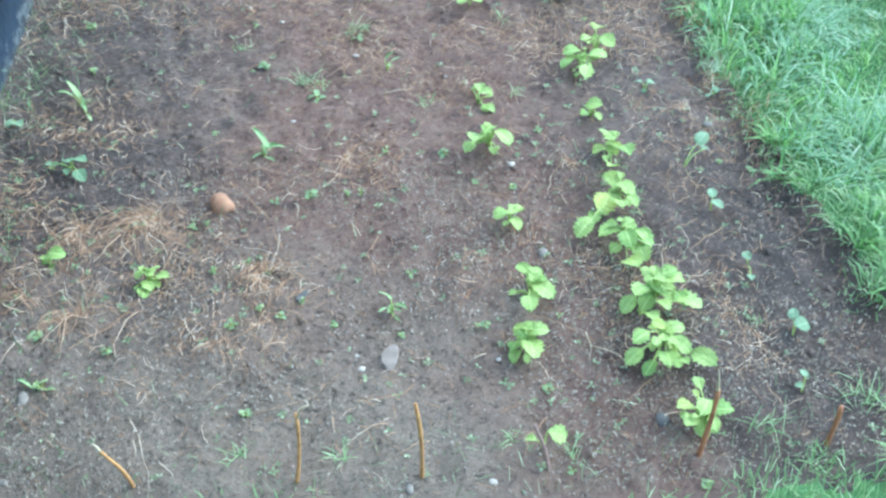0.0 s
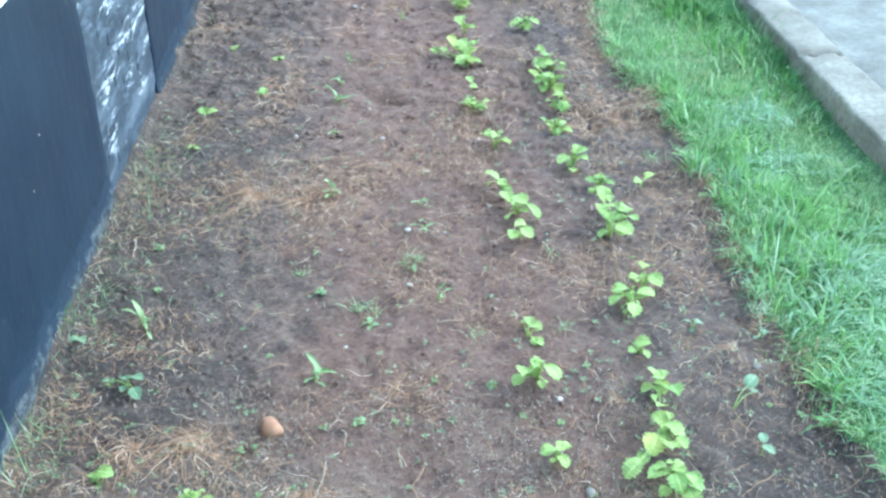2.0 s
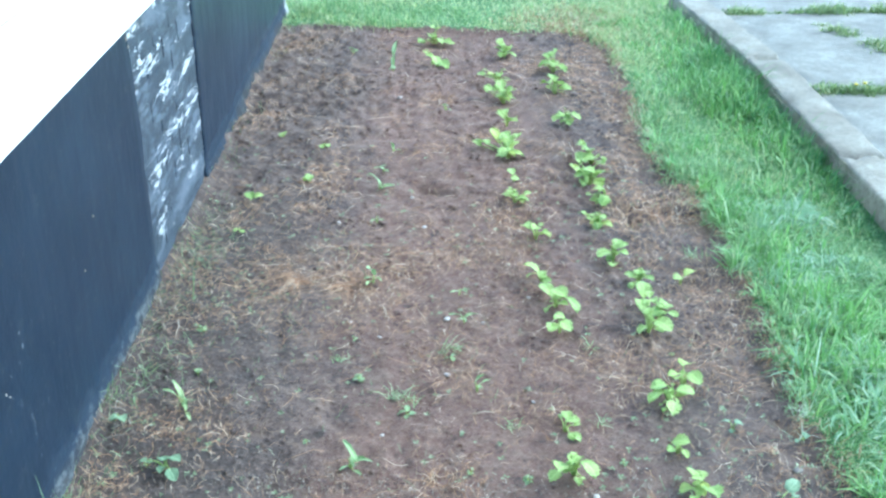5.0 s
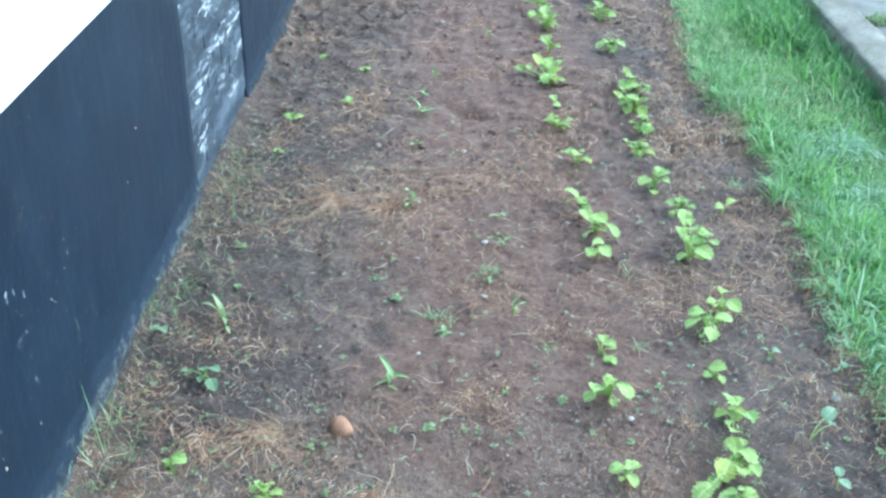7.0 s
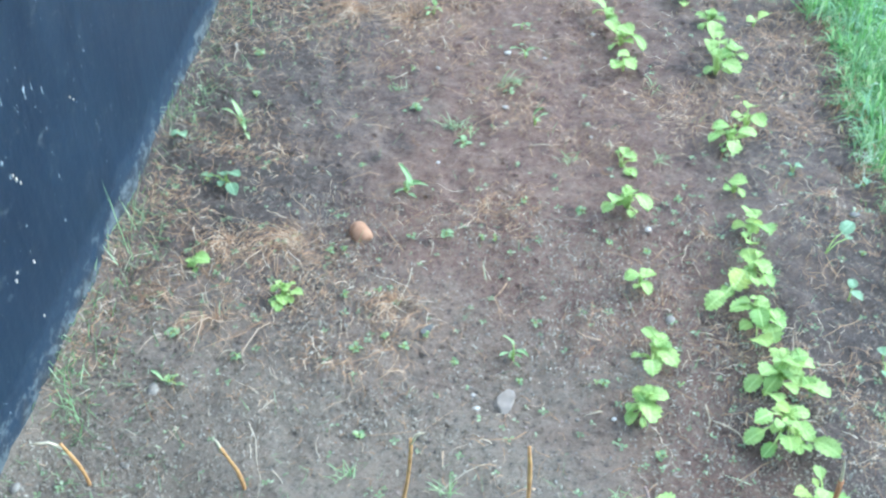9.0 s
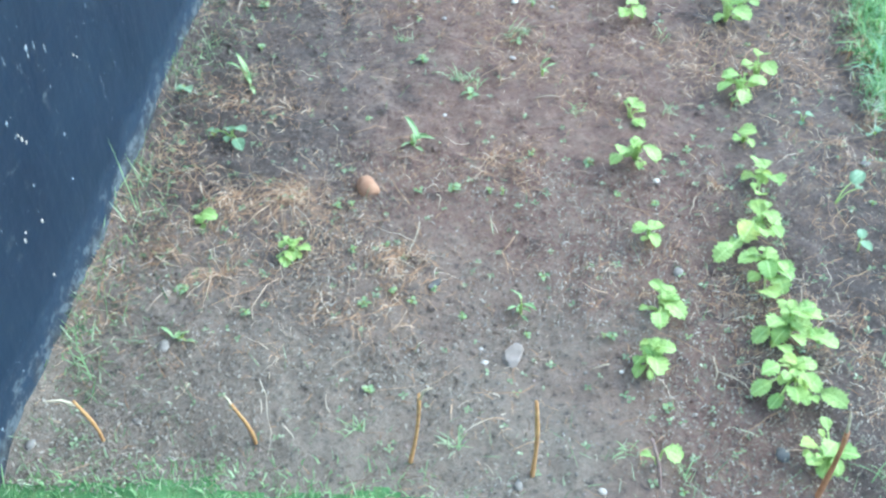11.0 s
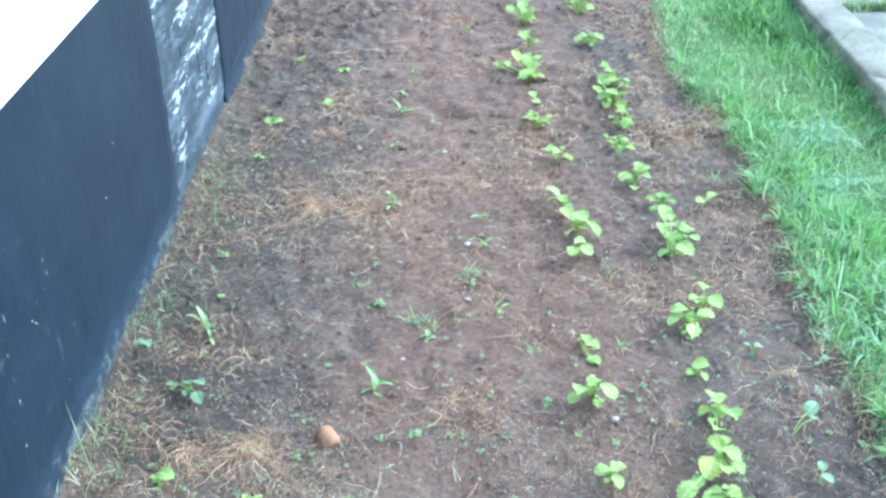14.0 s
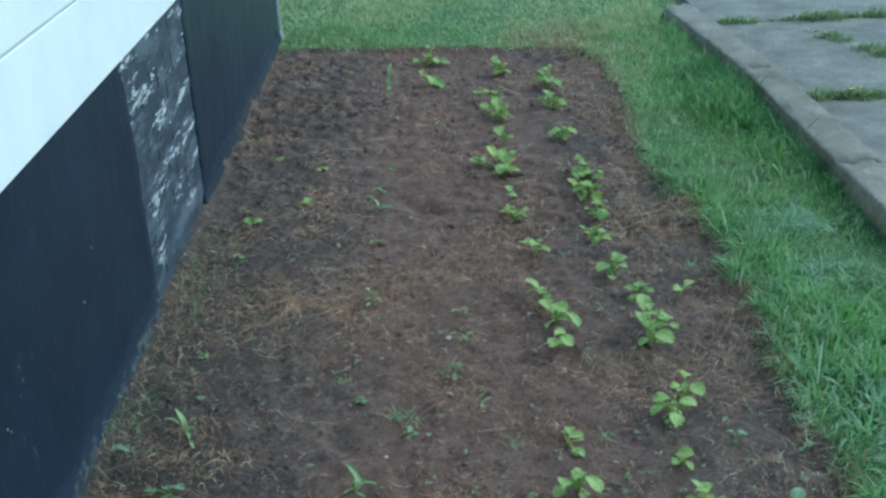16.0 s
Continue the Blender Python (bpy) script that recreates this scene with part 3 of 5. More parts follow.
LEAVES = {
    "radish": [leaf_mesh("leaf", 1.12, (0.45, 0.40, 0.47, 0.42, 0.37)[s], 4.6 + 0.5 * s, 0.17, 0.30, LEAF, s) for s in range(5)],
    "kale": [leaf_mesh("leaf", 0.8, 0.42, 3, 0.04, 0.25, KALE, s) for s in range(2)],
    "beet": [leaf_mesh("leaf", 0.75, 0.13, 3, 0.05, 0.35, BEET, s) for s in range(3)],
    "round": [leaf_mesh("leaf", 0.9, 0.36, 2, 0.05, 0.2, WEED, s + 7) for s in range(3)],
}
grow = random.Random(4)


def sprout(name, kind, x, y, leaves, label, category, group, stalk=0.0014):
    """A plant at (x, y). leaves: centimetres from its foot to each blade's middle (x, y, z), and the blade's length."""
    plant = tagged(new(name), label, category, group)
    z0 = float(land(x, y))
    plant.location = (x, y, z0 - 0.004)
    for dx, dy, dz, size in leaves:
        mid = Vector((dx, dy, dz)) / 100
        size = size / 100 * ((1.20 if y < 2.1 else 1.06) if kind == "radish" else 0.9 if kind == "round" else 1.0)
        flat = Vector((mid.x, mid.y))
        turn = math.atan2(flat.y, flat.x) if flat.length > 0.012 else grow.uniform(0, 6.28)
        turn += grow.uniform(-0.35, 0.35)
        pitch = grow.uniform(-0.35, 0.45) + (0.4 if dz > 5.5 else 0.0)
        if kind == "beet":
            size *= 1.35
            pitch = 1.0 if dz >= 5 else 0.35
        way = Vector((math.cos(turn) * math.cos(pitch), math.sin(turn) * math.cos(pitch), math.sin(pitch)))
        foot = mid - way * size * 0.5
        foot.z = max(foot.z, 0.006)
        if kind != "radish" and kind != "beet" or dz < 3:
            foot.z = max(foot.z, 0.010)
        m = Matrix.Translation(foot) @ way.to_track_quat("Y", "Z").to_matrix().to_4x4() @ pose(0, 0, 0, 0, grow.uniform(-18, 18), 0) @ Matrix.Scale(size, 4)
        blade = new("leaf", grow.choice(LEAVES[kind]))
        blade.parent = plant
        blade.matrix_basis = m
        bm = bmesh.new()
        bend = Vector((foot.x * 0.45, foot.y * 0.45, foot.z * 0.75 + 0.004))
        tube(bm, [(0, 0, -0.004), bend * 0.5, bend, (bend + foot) / 2 + Vector((0, 0, 0.002)), foot, foot + way * size * 0.12], [stalk * 1.7, stalk * 1.5, stalk * 1.2, stalk, stalk * 0.9, stalk * 0.5], 5)
        part("petiole", bm, STALK, blade).matrix_parent_inverse = m.inverted()
    return plant


def radish(x, y, leaves):
    big = max(s for *_, s in leaves)
    if len(leaves) > 3:   # the young leaves in the heart
        mx, my = sum(q[0] for q in leaves) / len(leaves), sum(q[1] for q in leaves) / len(leaves)
        leaves = leaves + [(mx * 0.5 + grow.uniform(-1, 1), my * 0.5 + grow.uniform(-1, 1), grow.uniform(4, 7), big * grow.uniform(0.36, 0.52)) for k in range(3)]
    if len(leaves) > 2:   # lesser leaves between the large ones
        leaves = leaves + [(q[0] * 0.7 + grow.uniform(-2, 2), q[1] * 0.7 + grow.uniform(-2, 2), max(1.5, q[2] + grow.uniform(-2.5, 1)), q[3] * grow.uniform(0.42, 0.7)) for q in leaves[:8]]
    if y > 3.3 and len(leaves) > 3:   # older plants at the far end: many smaller leaves
        leaves = [(a * 0.95, b * 0.95, c, d * 0.86) for a, b, c, d in leaves]
        leaves = leaves + [(q[0] + grow.uniform(-3, 3), q[1] + grow.uniform(-3, 3), q[2] + grow.uniform(-1.5, 2.5), q[3] * grow.uniform(0.45, 0.75)) for q in leaves[:7]]
    text = ("young radish plant with broad light green lobed leaves in soil" if len(leaves) > 3 and big > 3.4
            else "small light green seedling with a few rounded leaves in bare soil")
    sprout("radish_plant" if big > 3 else "seedling", "radish", x, y, leaves, text, "plant" if big > 3 else "seedling", "vegetable plants in the bed", 0.0018)


def kale(x, y, leaves):
    sprout("kale_seedling", "kale", x, y, leaves, "thin blue-green cabbage seedling with pale leaves, in bare soil", "seedling", "vegetable plants in the bed", 0.0012)


def beet(x, y, leaves):
    leaves = leaves + [(grow.uniform(-1.4, 1.4), grow.uniform(-1.6, 0.6), grow.uniform(2, 3.5), leaves[0][3] * 0.55) for k in range(2)]
    sprout("beet_seedling", "beet", x, y, leaves, "small seedling with narrow upright green leaves, in bare soil", "seedling", "vegetable plants in the bed", 0.0012)


def weed(x, y, size):
    k = grow.choice((3, 4, 5))
    off = grow.uniform(0, 6.28)
    leaves = [(size * 0.30 * math.cos(off + 6.28 * i / k), size * 0.30 * math.sin(off + 6.28 * i / k), grow.uniform(0.8, 1.8), size * grow.uniform(0.42, 0.6)) for i in range(k)]
    sprout("weed", "round", x, y, leaves, "tiny green weed with a star of small leaves, in bare soil", "weed", "weeds in the bed", 0.0008)


radish(0.833, 2.340, [(2, 5, 4.8, 5), (-3.2, -3.9, 6.3, 4.8), (2.4, -2.8, 5.4, 4.5)])
radish(0.777, 2.265, [(4.3, -0.5, 4.4, 4.8), (-3, -0.1, 5.8, 4.8), (-5.3, -3.9, 4.9, 3.8), (-1.6, -10.4, 6.3, 4.9), (-2.5, -5.7, 2, 2.2), (-0.8, -2.7, 6, 2.5)])
radish(0.753, 2.050, [(0.5, 0, 4, 3.9), (-2.2, -1.9, 3, 2.2), (1, -3.6, 3, 2.1)])
radish(0.766, 1.883, [(-0.1, 3.1, 4.4, 4.9), (1.7, -4.4, 5.8, 5.3), (-3.3, -0.5, 3, 2.9), (-3.3, -10.1, 6.3, 4.1)])
radish(0.739, 1.738, [(-0.1, 2.4, 4.4, 4.4), (1.4, -2.7, 5.8, 4.6), (-4, -6.1, 4.9, 5.1), (-0.7, -8.1, 6.3, 4), (2.3, -6.7, 5.4, 2.9), (-10.2, -12.5, 4, 4.9)])
radish(0.728, 1.598, [(-3.8, -0.6, 4.4, 4.4), (0.4, -0.1, 5.8, 2.9), (-1.3, -6.4, 7.5, 4.8), (2, -5.5, 6.3, 4.9), (1.2, -9, 5.4, 3.8), (-3.3, -4.8, 3, 3.1), (-1.9, -12.2, 6, 4.8)])
radish(0.741, 1.411, [(0.3, 4.2, 4.4, 3.5), (2.8, -1.3, 8, 5.4), (1.4, -0.6, 4.9, 5.4), (-3.5, -2.2, 6.3, 3.9), (-6, -2.9, 3, 3.9), (-2.4, -3.7, 4, 3.4), (0, -6.4, 6, 3.6), (5.2, -5.6, 5.1, 5.9)])
radish(0.728, 1.277, [(-2.1, 4.2, 4.4, 3.6), (-1.5, 0.5, 5.8, 2.6), (1.4, -0.1, 4.9, 4), (-6, -2.5, 6.3, 3.5), (-7.6, -4.7, 3, 3.7), (-5.3, -7.7, 2.5, 3), (-2, -8.2, 6, 4.8), (1.9, -4.7, 5.1, 3.8), (0.6, -9.8, 6.5, 2.5), (-3.5, -4.7, 7, 2.5), (5.3, -8.3, 5, 4.9), (-0.1, -5.8, 8, 3.5)])
radish(0.752, 1.081, [(-0.4, 4.7, 7, 2.5), (-3.9, 0.5, 5.8, 3.4), (-0.7, -0.9, 7, 3.6), (-4.1, -3.2, 6.3, 3.1), (-1.1, -2.9, 3, 3.2), (2.8, -0.4, 4.6, 4.1), (0, -4.1, 6, 2.9)])
radish(0.472, 2.155, [(0.8, 3.6, 3.2, 3.1), (1.8, -0.2, 4.2, 3.6), (2.1, -4.3, 2, 3.6)])
radish(0.474, 1.976, [(-0.5, -1.9, 7, 4), (-3.4, -3.3, 5.8, 5.4), (-5.5, -3.3, 3, 3.4), (2.8, -4.6, 6.3, 5.1), (0.1, -4.3, 2, 2.3)])
radish(0.473, 1.670, [(1.6, 1.1, 3.6, 3.7), (-2.4, -0.9, 4.7, 2.9), (1, -2.2, 2.5, 3.1)])
radish(0.483, 1.456, [(-0.9, 4.3, 4.4, 3.2), (0.9, 1, 5.8, 3.4), (2.1, -2.4, 4.9, 5.1), (-1.6, -7.1, 6.3, 4.3), (-3.9, -0.1, 2, 1.7)])
radish(0.446, 1.313, [(-0.5, 0.4, 4.4, 3.7), (2.1, -0.8, 5.8, 3.7), (0.3, -4.3, 4.9, 4.4), (-2.7, -1.7, 3, 2.3), (-2.7, -3.8, 2, 2.6)])
radish(0.435, 1.060, [(-2.4, 0.8, 3, 1.8), (2.4, -0.2, 5.0, 3.2)])
kale(0.928, 1.806, [(5.5, 4.7, 5, 4.1), (6, 3.3, 3, 2.3)])
kale(0.951, 1.658, [(0.8, 2.8, 3.5, 2.8), (1, -0.7, 3, 3.3)])
kale(0.977, 1.471, [(-0.7, 0.2, 3, 2.4), (-1.5, -5.3, 2, 2.3)])
kale(1.003, 1.265, [(0.4, 2.8, 4, 2.7), (1.7, 0.5, 3, 4)])
kale(0.967, 1.123, [(0.4, 2.1, 4, 2.1), (-1.1, -0.1, 3, 1.7)])
kale(0.919, 2.127, [(1.6, 0.2, 3, 3.1), (-1.4, 2.6, 2, 2.2), (-0.5, -1.2, 1.5, 2.2)])
kale(1.096, 2.084, [(-0.4, -1.5, 3, 2.5), (-2.6, -2.3, 2, 2.2)])
radish(0.789, 2.611, [(0.6, 14.1, 7.5, 5.5), (-1.4, 7.1, 6.3, 4.7), (-0.1, 2, 6, 3.6), (-2, -0.8, 2, 3.6), (3.6, -3.1, 5, 6)])
radish(0.844, 2.701, [(-1.2, 6.1, 3.6, 4.5), (1.6, 1.6, 4.7, 4.8), (-1.2, -1.6, 4, 4), (2.9, -4.6, 5.1, 3.6)])
radish(0.822, 2.928, [(-3, 1.6, 3.6, 3.5), (0.1, 1.4, 4.7, 3.9), (2.3, -1.8, 4, 4.6), (-3, -2.9, 2, 3.1)])
radish(0.760, 3.083, [(2.2, 0.1, 6, 5.2), (-3.6, -1.7, 4.2, 5.2), (-0.9, -5.6, 2, 3.2), (3.3, -1.9, 4.6, 3.2)])
radish(0.963, 2.932, [(3.7, 2.3, 3.5, 4.7), (-0.9, -0.1, 3, 3.9)])
radish(0.753, 3.374, [(-2.2, 4.1, 4, 4.8), (0.6, -2.1, 6, 5.6), (-0.4, -1.7, 3, 5.6), (3.5, -2.4, 3, 4.3)])
radish(0.813, 3.581, [(-2.6, -0.1, 6, 5.4), (-0.9, -4.3, 3, 6.3), (-4.3, -0.9, 2, 4.1)])
radish(0.810, 3.950, [(-3.9, 2.9, 8, 5.4), (-1.7, -2.3, 8, 5.8), (-4.5, -3.8, 5.4, 6.3), (-0.4, -9.4, 6.8, 6.7), (3.9, -6.5, 4, 5.3)])
radish(0.777, 3.763, [(-5.8, 5.7, 6, 5.2), (-2.9, 0.9, 5, 7.1), (0, -0.4, 7, 6.1), (3.7, -3.7, 6.8, 6.1), (-2.5, -3.2, 3, 5.6), (3.3, -5.7, 4, 6)])
radish(0.777, 4.482, [(-5.2, -1.8, 3.6, 5.4), (-2.8, -3.2, 6, 4.9), (0.5, -3.5, 3, 6), (4.1, -3.5, 5.1, 5.4)])
radish(0.769, 4.886, [(-3.9, 5.5, 4.8, 6.5), (-1.2, 4.7, 8, 5.9), (2.6, 1.7, 5.4, 7.1), (5.3, -2.4, 4, 7)])
radish(0.799, 5.214, [(-3.4, 5.6, 8, 5.6), (0.2, 7.3, 9, 5), (-4.4, 1.1, 5.4, 6.2), (-0.4, -5.8, 6.8, 7.4), (4.3, -2.9, 4, 7.5)])
radish(0.518, 2.641, [(-0.2, 0.4, 6, 3.5), (-2.8, -4, 4.7, 4.2), (1.4, -1.8, 4, 4.6)])
radish(0.523, 2.788, [(-2.7, 5, 4.4, 5.2), (0.6, -2.1, 7, 5.8), (4.6, -5.9, 4.9, 5.8), (-3.5, -4.5, 2, 2.2)])
radish(0.497, 2.960, [(-3.6, 0.5, 6, 5.4), (-0.3, -2.1, 4.7, 3.8), (1.1, -1.6, 2, 3.5)])
radish(0.508, 3.270, [(-3.2, 4.7, 4, 4.6), (-0.3, -1.7, 6, 5), (3, -2.4, 3.5, 5)])
radish(0.456, 3.594, [(-3.1, 1.4, 3.6, 4.9), (-0.3, -2.3, 5, 4), (2.9, -2.3, 3, 5.8)])
radish(0.471, 3.802, [(-1, 1.9, 4, 3.8), (0.4, -1.1, 2, 3.3)])
radish(0.466, 4.055, [(-5.3, 14.7, 7, 6.6), (-10.5, 12.4, 4, 6.6), (-2, 14.4, 4.9, 5.6), (0.6, 6.3, 7, 7), (-2.2, -4.1, 5.4, 6.4), (4.3, -1, 3, 6.9), (2.8, 2.1, 6, 6), (5.3, 12.1, 7, 4.6), (-4.3, -0.1, 2, 3.5)])
radish(0.489, 4.422, [(-2.6, 4.9, 4.4, 5.9), (1.6, -5, 5.8, 6.4), (-0.6, 3, 7, 4.3)])
radish(0.501, 4.748, [(-4.4, 11.9, 4.8, 7), (-8.1, 7.7, 6.3, 4.6), (-1.4, 9.6, 7, 6.4), (3.5, 0.3, 6.8, 5.7), (0.1, -1, 3, 7.4), (3.6, 0.5, 3, 5.1)])
radish(0.498, 5.024, [(-10.1, 5.8, 5, 4.8), (-4.6, -1.6, 7, 6), (-0.5, -1.8, 7, 5.4), (2.4, -9.8, 6.3, 5.3)])
radish(0.560, 5.532, [(-2.7, 3.8, 8, 6.6), (0.8, -0.7, 7, 7.2), (-1.4, -4.6, 4, 7.1), (4.3, -1.5, 3, 5.9), (-3.6, -0.1, 5.9, 5.2)])
radish(0.159, 5.854, [(-1.1, -3.8, 6, 6.2), (-6.9, -9.1, 4.7, 6.1), (3.8, -6.2, 4, 7.5), (8.8, -5.8, 3, 6.2), (0.5, 0, 10, 4.8)])
radish(0.174, 5.405, [(-4.2, 1.4, 6, 5.8), (-0.5, -3.4, 5, 7.6), (3.8, -5.5, 3.5, 8.3)])
beet(-0.066, 5.340, [(0.8, 8.4, 11, 6.4), (0, 3.6, 6, 5.7), (0.4, 0.8, 2, 4.5)])
beet(-0.306, 5.665, [(-0.1, 0.2, 3, 4), (1.1, -0.7, 1.5, 3)])
beet(-0.079, 2.974, [(-0.5, -1.2, 6, 5), (1.9, -1.9, 3, 3.5), (-1.4, -2.3, 2, 3.1)])
beet(0.222, 2.713, [(-2.7, -0.1, 3.5, 3.2), (2.2, -0.3, 3.5, 3.2), (0.1, -2.1, 3, 2.5)])
beet(-0.082, 3.751, [(-1.8, 0.2, 5, 5.1), (3.2, -1.8, 2.5, 4.2), (0.2, -1.6, 2, 3.2)])
beet(-0.038, 4.172, [(-0.4, -3.1, 5, 3.5), (2.2, -2.4, 2, 3)])
beet(-0.073, 3.935, [(-2, -1.4, 3, 3.9), (1.1, -1.7, 2, 2.9)])
beet(-0.084, 3.441, [(-1.4, -1.6, 2, 2.6), (1.6, -1.2, 2, 2.6)])
beet(0.212, 2.883, [(-1.5, -1.5, 2.5, 2.6), (1.5, -1.8, 3, 2.6)])
beet(0.204, 4.682, [(-0.3, -0.2, 3, 3.4), (2.1, -4, 2, 3.3)])
beet(-0.100, 2.026, [(0.4, -0.2, 6, 4.9), (3.5, -1.4, 4, 4), (2, -3.6, 2, 2.6), (-1.4, -1.8, 2, 2.3)])
beet(0.244, 2.340, [(0.5, 0, 5, 3.5), (2.2, 1.3, 3, 2.2)])
beet(0.179, 1.440, [(-1, 0.4, 6, 2.9), (1.9, -0.8, 3.5, 2.9), (-1.6, -0.8, 3, 2.2), (0.8, -2.4, 1.5, 1.7)])
beet(-0.545, 1.335, [(-2.8, 1.0, 1.5, 2.6), (0.6, 0.3, 1.8, 2.4), (3.0, -1.4, 1.5, 2.2)])
beet(-0.584, 2.291, [(-1.1, 1.5, 5, 4.4), (1.2, -1.9, 2, 3.6), (-4.3, 3.4, 3, 3), (3, -6.9, 2, 3.5)])
kale(-0.575, 2.030, [(2.9, -1, 4, 3.9), (-0.5, 0.3, 3, 3.3), (3.2, -5.4, 2.5, 3.9), (-0.3, -2.7, 2, 3), (-5.9, 1.5, 1.5, 2.1), (-4.3, 1.1, 1.5, 1.8)])
radish(-0.586, 1.712, [(2.7, -1.3, 4, 3.3), (0.3, -0.8, 2, 2.2), (1.2, -2.6, 1.5, 1.6)])
radish(-0.352, 1.614, [(0.7, -0.6, 4, 2.9), (3.5, -1.1, 3, 2.6), (0.4, -2.5, 2, 2.9), (-0.6, -3.9, 1.5, 2.6)])
kale(-0.745, 2.226, [(1.8, -3.2, 3, 3.9), (-0.8, -1.5, 2, 2.3)])
radish(-0.597, 3.643, [(0.5, -3.3, 4, 4.1), (3.1, 0.9, 1.5, 3.7)])
radish(-0.551, 4.348, [(0.6, -2.1, 3, 4), (-0.8, -2.2, 2, 2.6)])
radish(-0.389, 3.846, [(1, -2.8, 3, 3.8), (-0.8, -2.1, 2, 2.4)])
radish(-0.598, 3.377, [(1.2, -2.6, 2, 2.8), (-0.8, -1.5, 2, 2.6)])
radish(-0.344, 4.214, [(0.9, -3, 2, 3.6), (-1.3, -4, 2, 2.6)])
for x, y, s in ((-0.068, 1.829, 3), (0.017, 1.85, 3.6), (0.104, 1.837, 1.9), (0.137, 1.836, 2.2), (0.355, 1.963, 2.9), (-0.264, 1.775, 2.7), (-0.23, 1.781, 1.9), (-0.128, 1.214, 2.8), (-0.419, 1.412, 2.7), (-0.573, 1.473, 3.6), (-0.103, 1.489, 2), (-0.058, 1.458, 2.7), (-0.63, 2.051, 2.1), (0.231, 1.548, 3), (-0.163, 1.448, 3), (-0.096, 2.405, 3.6), (0.209, 1.981, 2.3), (0.416, 1.828, 2.2), (0.505, 1.804, 2.2), (0.842, 2.507, 2.4), (0.369, 1.366, 2.6), (0.354, 1.371, 1.7), (0.532, 1.382, 1.9), (1.089, 1.775, 2.6), (1.021, 1.813, 2), (0.476, 1.001, 2.2), (0.469, 1.188, 2.5), (0.054, 1.418, 1.9), (-0.012, 1.493, 1.7), (-0.603, 2.689, 2.9),):
    weed(x, y, s)
for x, y, s in ((-0.574, 2.452, 2.7), (-0.225, 2.135, 2.4), (0.606, 2.009, 2.7), (0.192, 1.375, 1.9), (-0.132, 1.64, 2.6), (-0.208, 1.615, 2.1), (-0.098, 2.405, 3.7), (-0.612, 2.699, 3.7), (-0.121, 2.609, 2.5), (0.175, 2.497, 4.4), (0.044, 2.25, 5.3), (0.712, 0.935, 2.4),):
    weed(x, y, s)


# ---------------------------------------------------------------- stakes
def stake(x, y, lean, height, tip="", mat=STAKE, thick=0.0040, bow=0.006):
    z0 = float(land(x, y))
    thing = tagged(new("plant_stake"), "short reddish-brown wooden stick pushed upright into the soil" if mat is not STAKE_GREY else "short weathered grey-brown stick pushed into the soil", "stake", "row marker stakes")
    thing.location = (x, y, z0)
    bm = bmesh.new()
    pts, rad = [], []
    for i in range(9):
        u = i / 8
        pts.append((lean[0] * u + bow * math.sin(3.1 * u), lean[1] * u + bow * 0.6 * math.sin(4.5 * u), -0.03 + (height + 0.03) * u))
        rad.append(thick * (1.05 - 0.25 * u + 0.10 * math.sin(9 * u + x * 7)))
    tube(bm, pts, rad, 7)
    shaft = part("shaft", bm, mat, thing)
    top = Vector(pts[-1])
    if tip:
        side = {"left": Vector((-0.055, -0.01, 0.006)), "right": Vector((0.024, 0.004, 0.014)), "up": Vector((-0.008, 0.004, 0.055)), "short": Vector((-0.012, 0.006, 0.018))}[tip]
        bm = bmesh.new()
        tube(bm, [top - Vector((0, 0, 0.012)), top + side * 0.35 + Vector((0, 0, 0.004)), top + side * 0.75 + Vector((0, 0, 0.003)), top + side], [0.0040, 0.0030, 0.0020, 0.0007], 5)
        part("splinter", bm, SPLINTER, shaft, "pale split end")


stake(-0.636, 1.076, (-0.016, -0.008), 0.145, "left")
stake(-0.333, 1.078, (-0.024, -0.008), 0.140, "short")
stake(-0.038, 1.046, (0.030, 0.005), 0.215, "right")
stake(0.197, 1.024, (-0.002, 0.0), 0.235, "", STAKE, 0.0044)
stake(0.438, 1.009, (-0.037, 0.008), 0.150, "", STAKE_GREY)
stake(0.714, 0.996, (0.002, 0.003), 0.205, "up", STAKE_RED, 0.0052)
stake(0.963, 0.993, (-0.003, 0.004), 0.125, "", STAKE_RED, 0.0054)


# ---------------------------------------------------------------- stones
def stone(name, x, y, sx, sy, sz, turn, mat, label, category, sharp=0.0, seed=0, sink=0.3, detail=2, taper=0.0):
    bm = bmesh.new()
    bmesh.ops.create_icosphere(bm, subdivisions=detail, radius=1.0)
    noise_at = Vector((seed * 3.1, seed * 1.7, 0.4))
    for v in bm.verts:
        d = v.co.normalized()
        r = 1 + 0.22 * noise.noise(d * 1.3 + noise_at) + 0.05 * noise.noise(d * 4 + noise_at)
        v.co = d * r
        if sharp:
            for k in range(5):
                cut = Vector((math.cos(k * 1.9 + seed), math.sin(k * 1.9 + seed), 0.5 * math.sin(k * 2.7 + 1))).normalized()
                over = v.co.dot(cut) - (1 - sharp)
                if over > 0:
                    v.co -= cut * over
            v.co.z = min(v.co.z, 0.62 + 0.10 * v.co.y)
        v.co.x *= 1 - taper * v.co.y
        v.co = Vector((v.co.x * sx, v.co.y * sy, v.co.z * sz))
    ob = part(name, bm, mat, smooth=not sharp)
    ob.matrix_world = pose(x, y, float(land(x, y)) + sz * (1 - 2 * sink) * 0.5 + 0.001, 0, 0, turn)
    return tagged(ob, label, category)


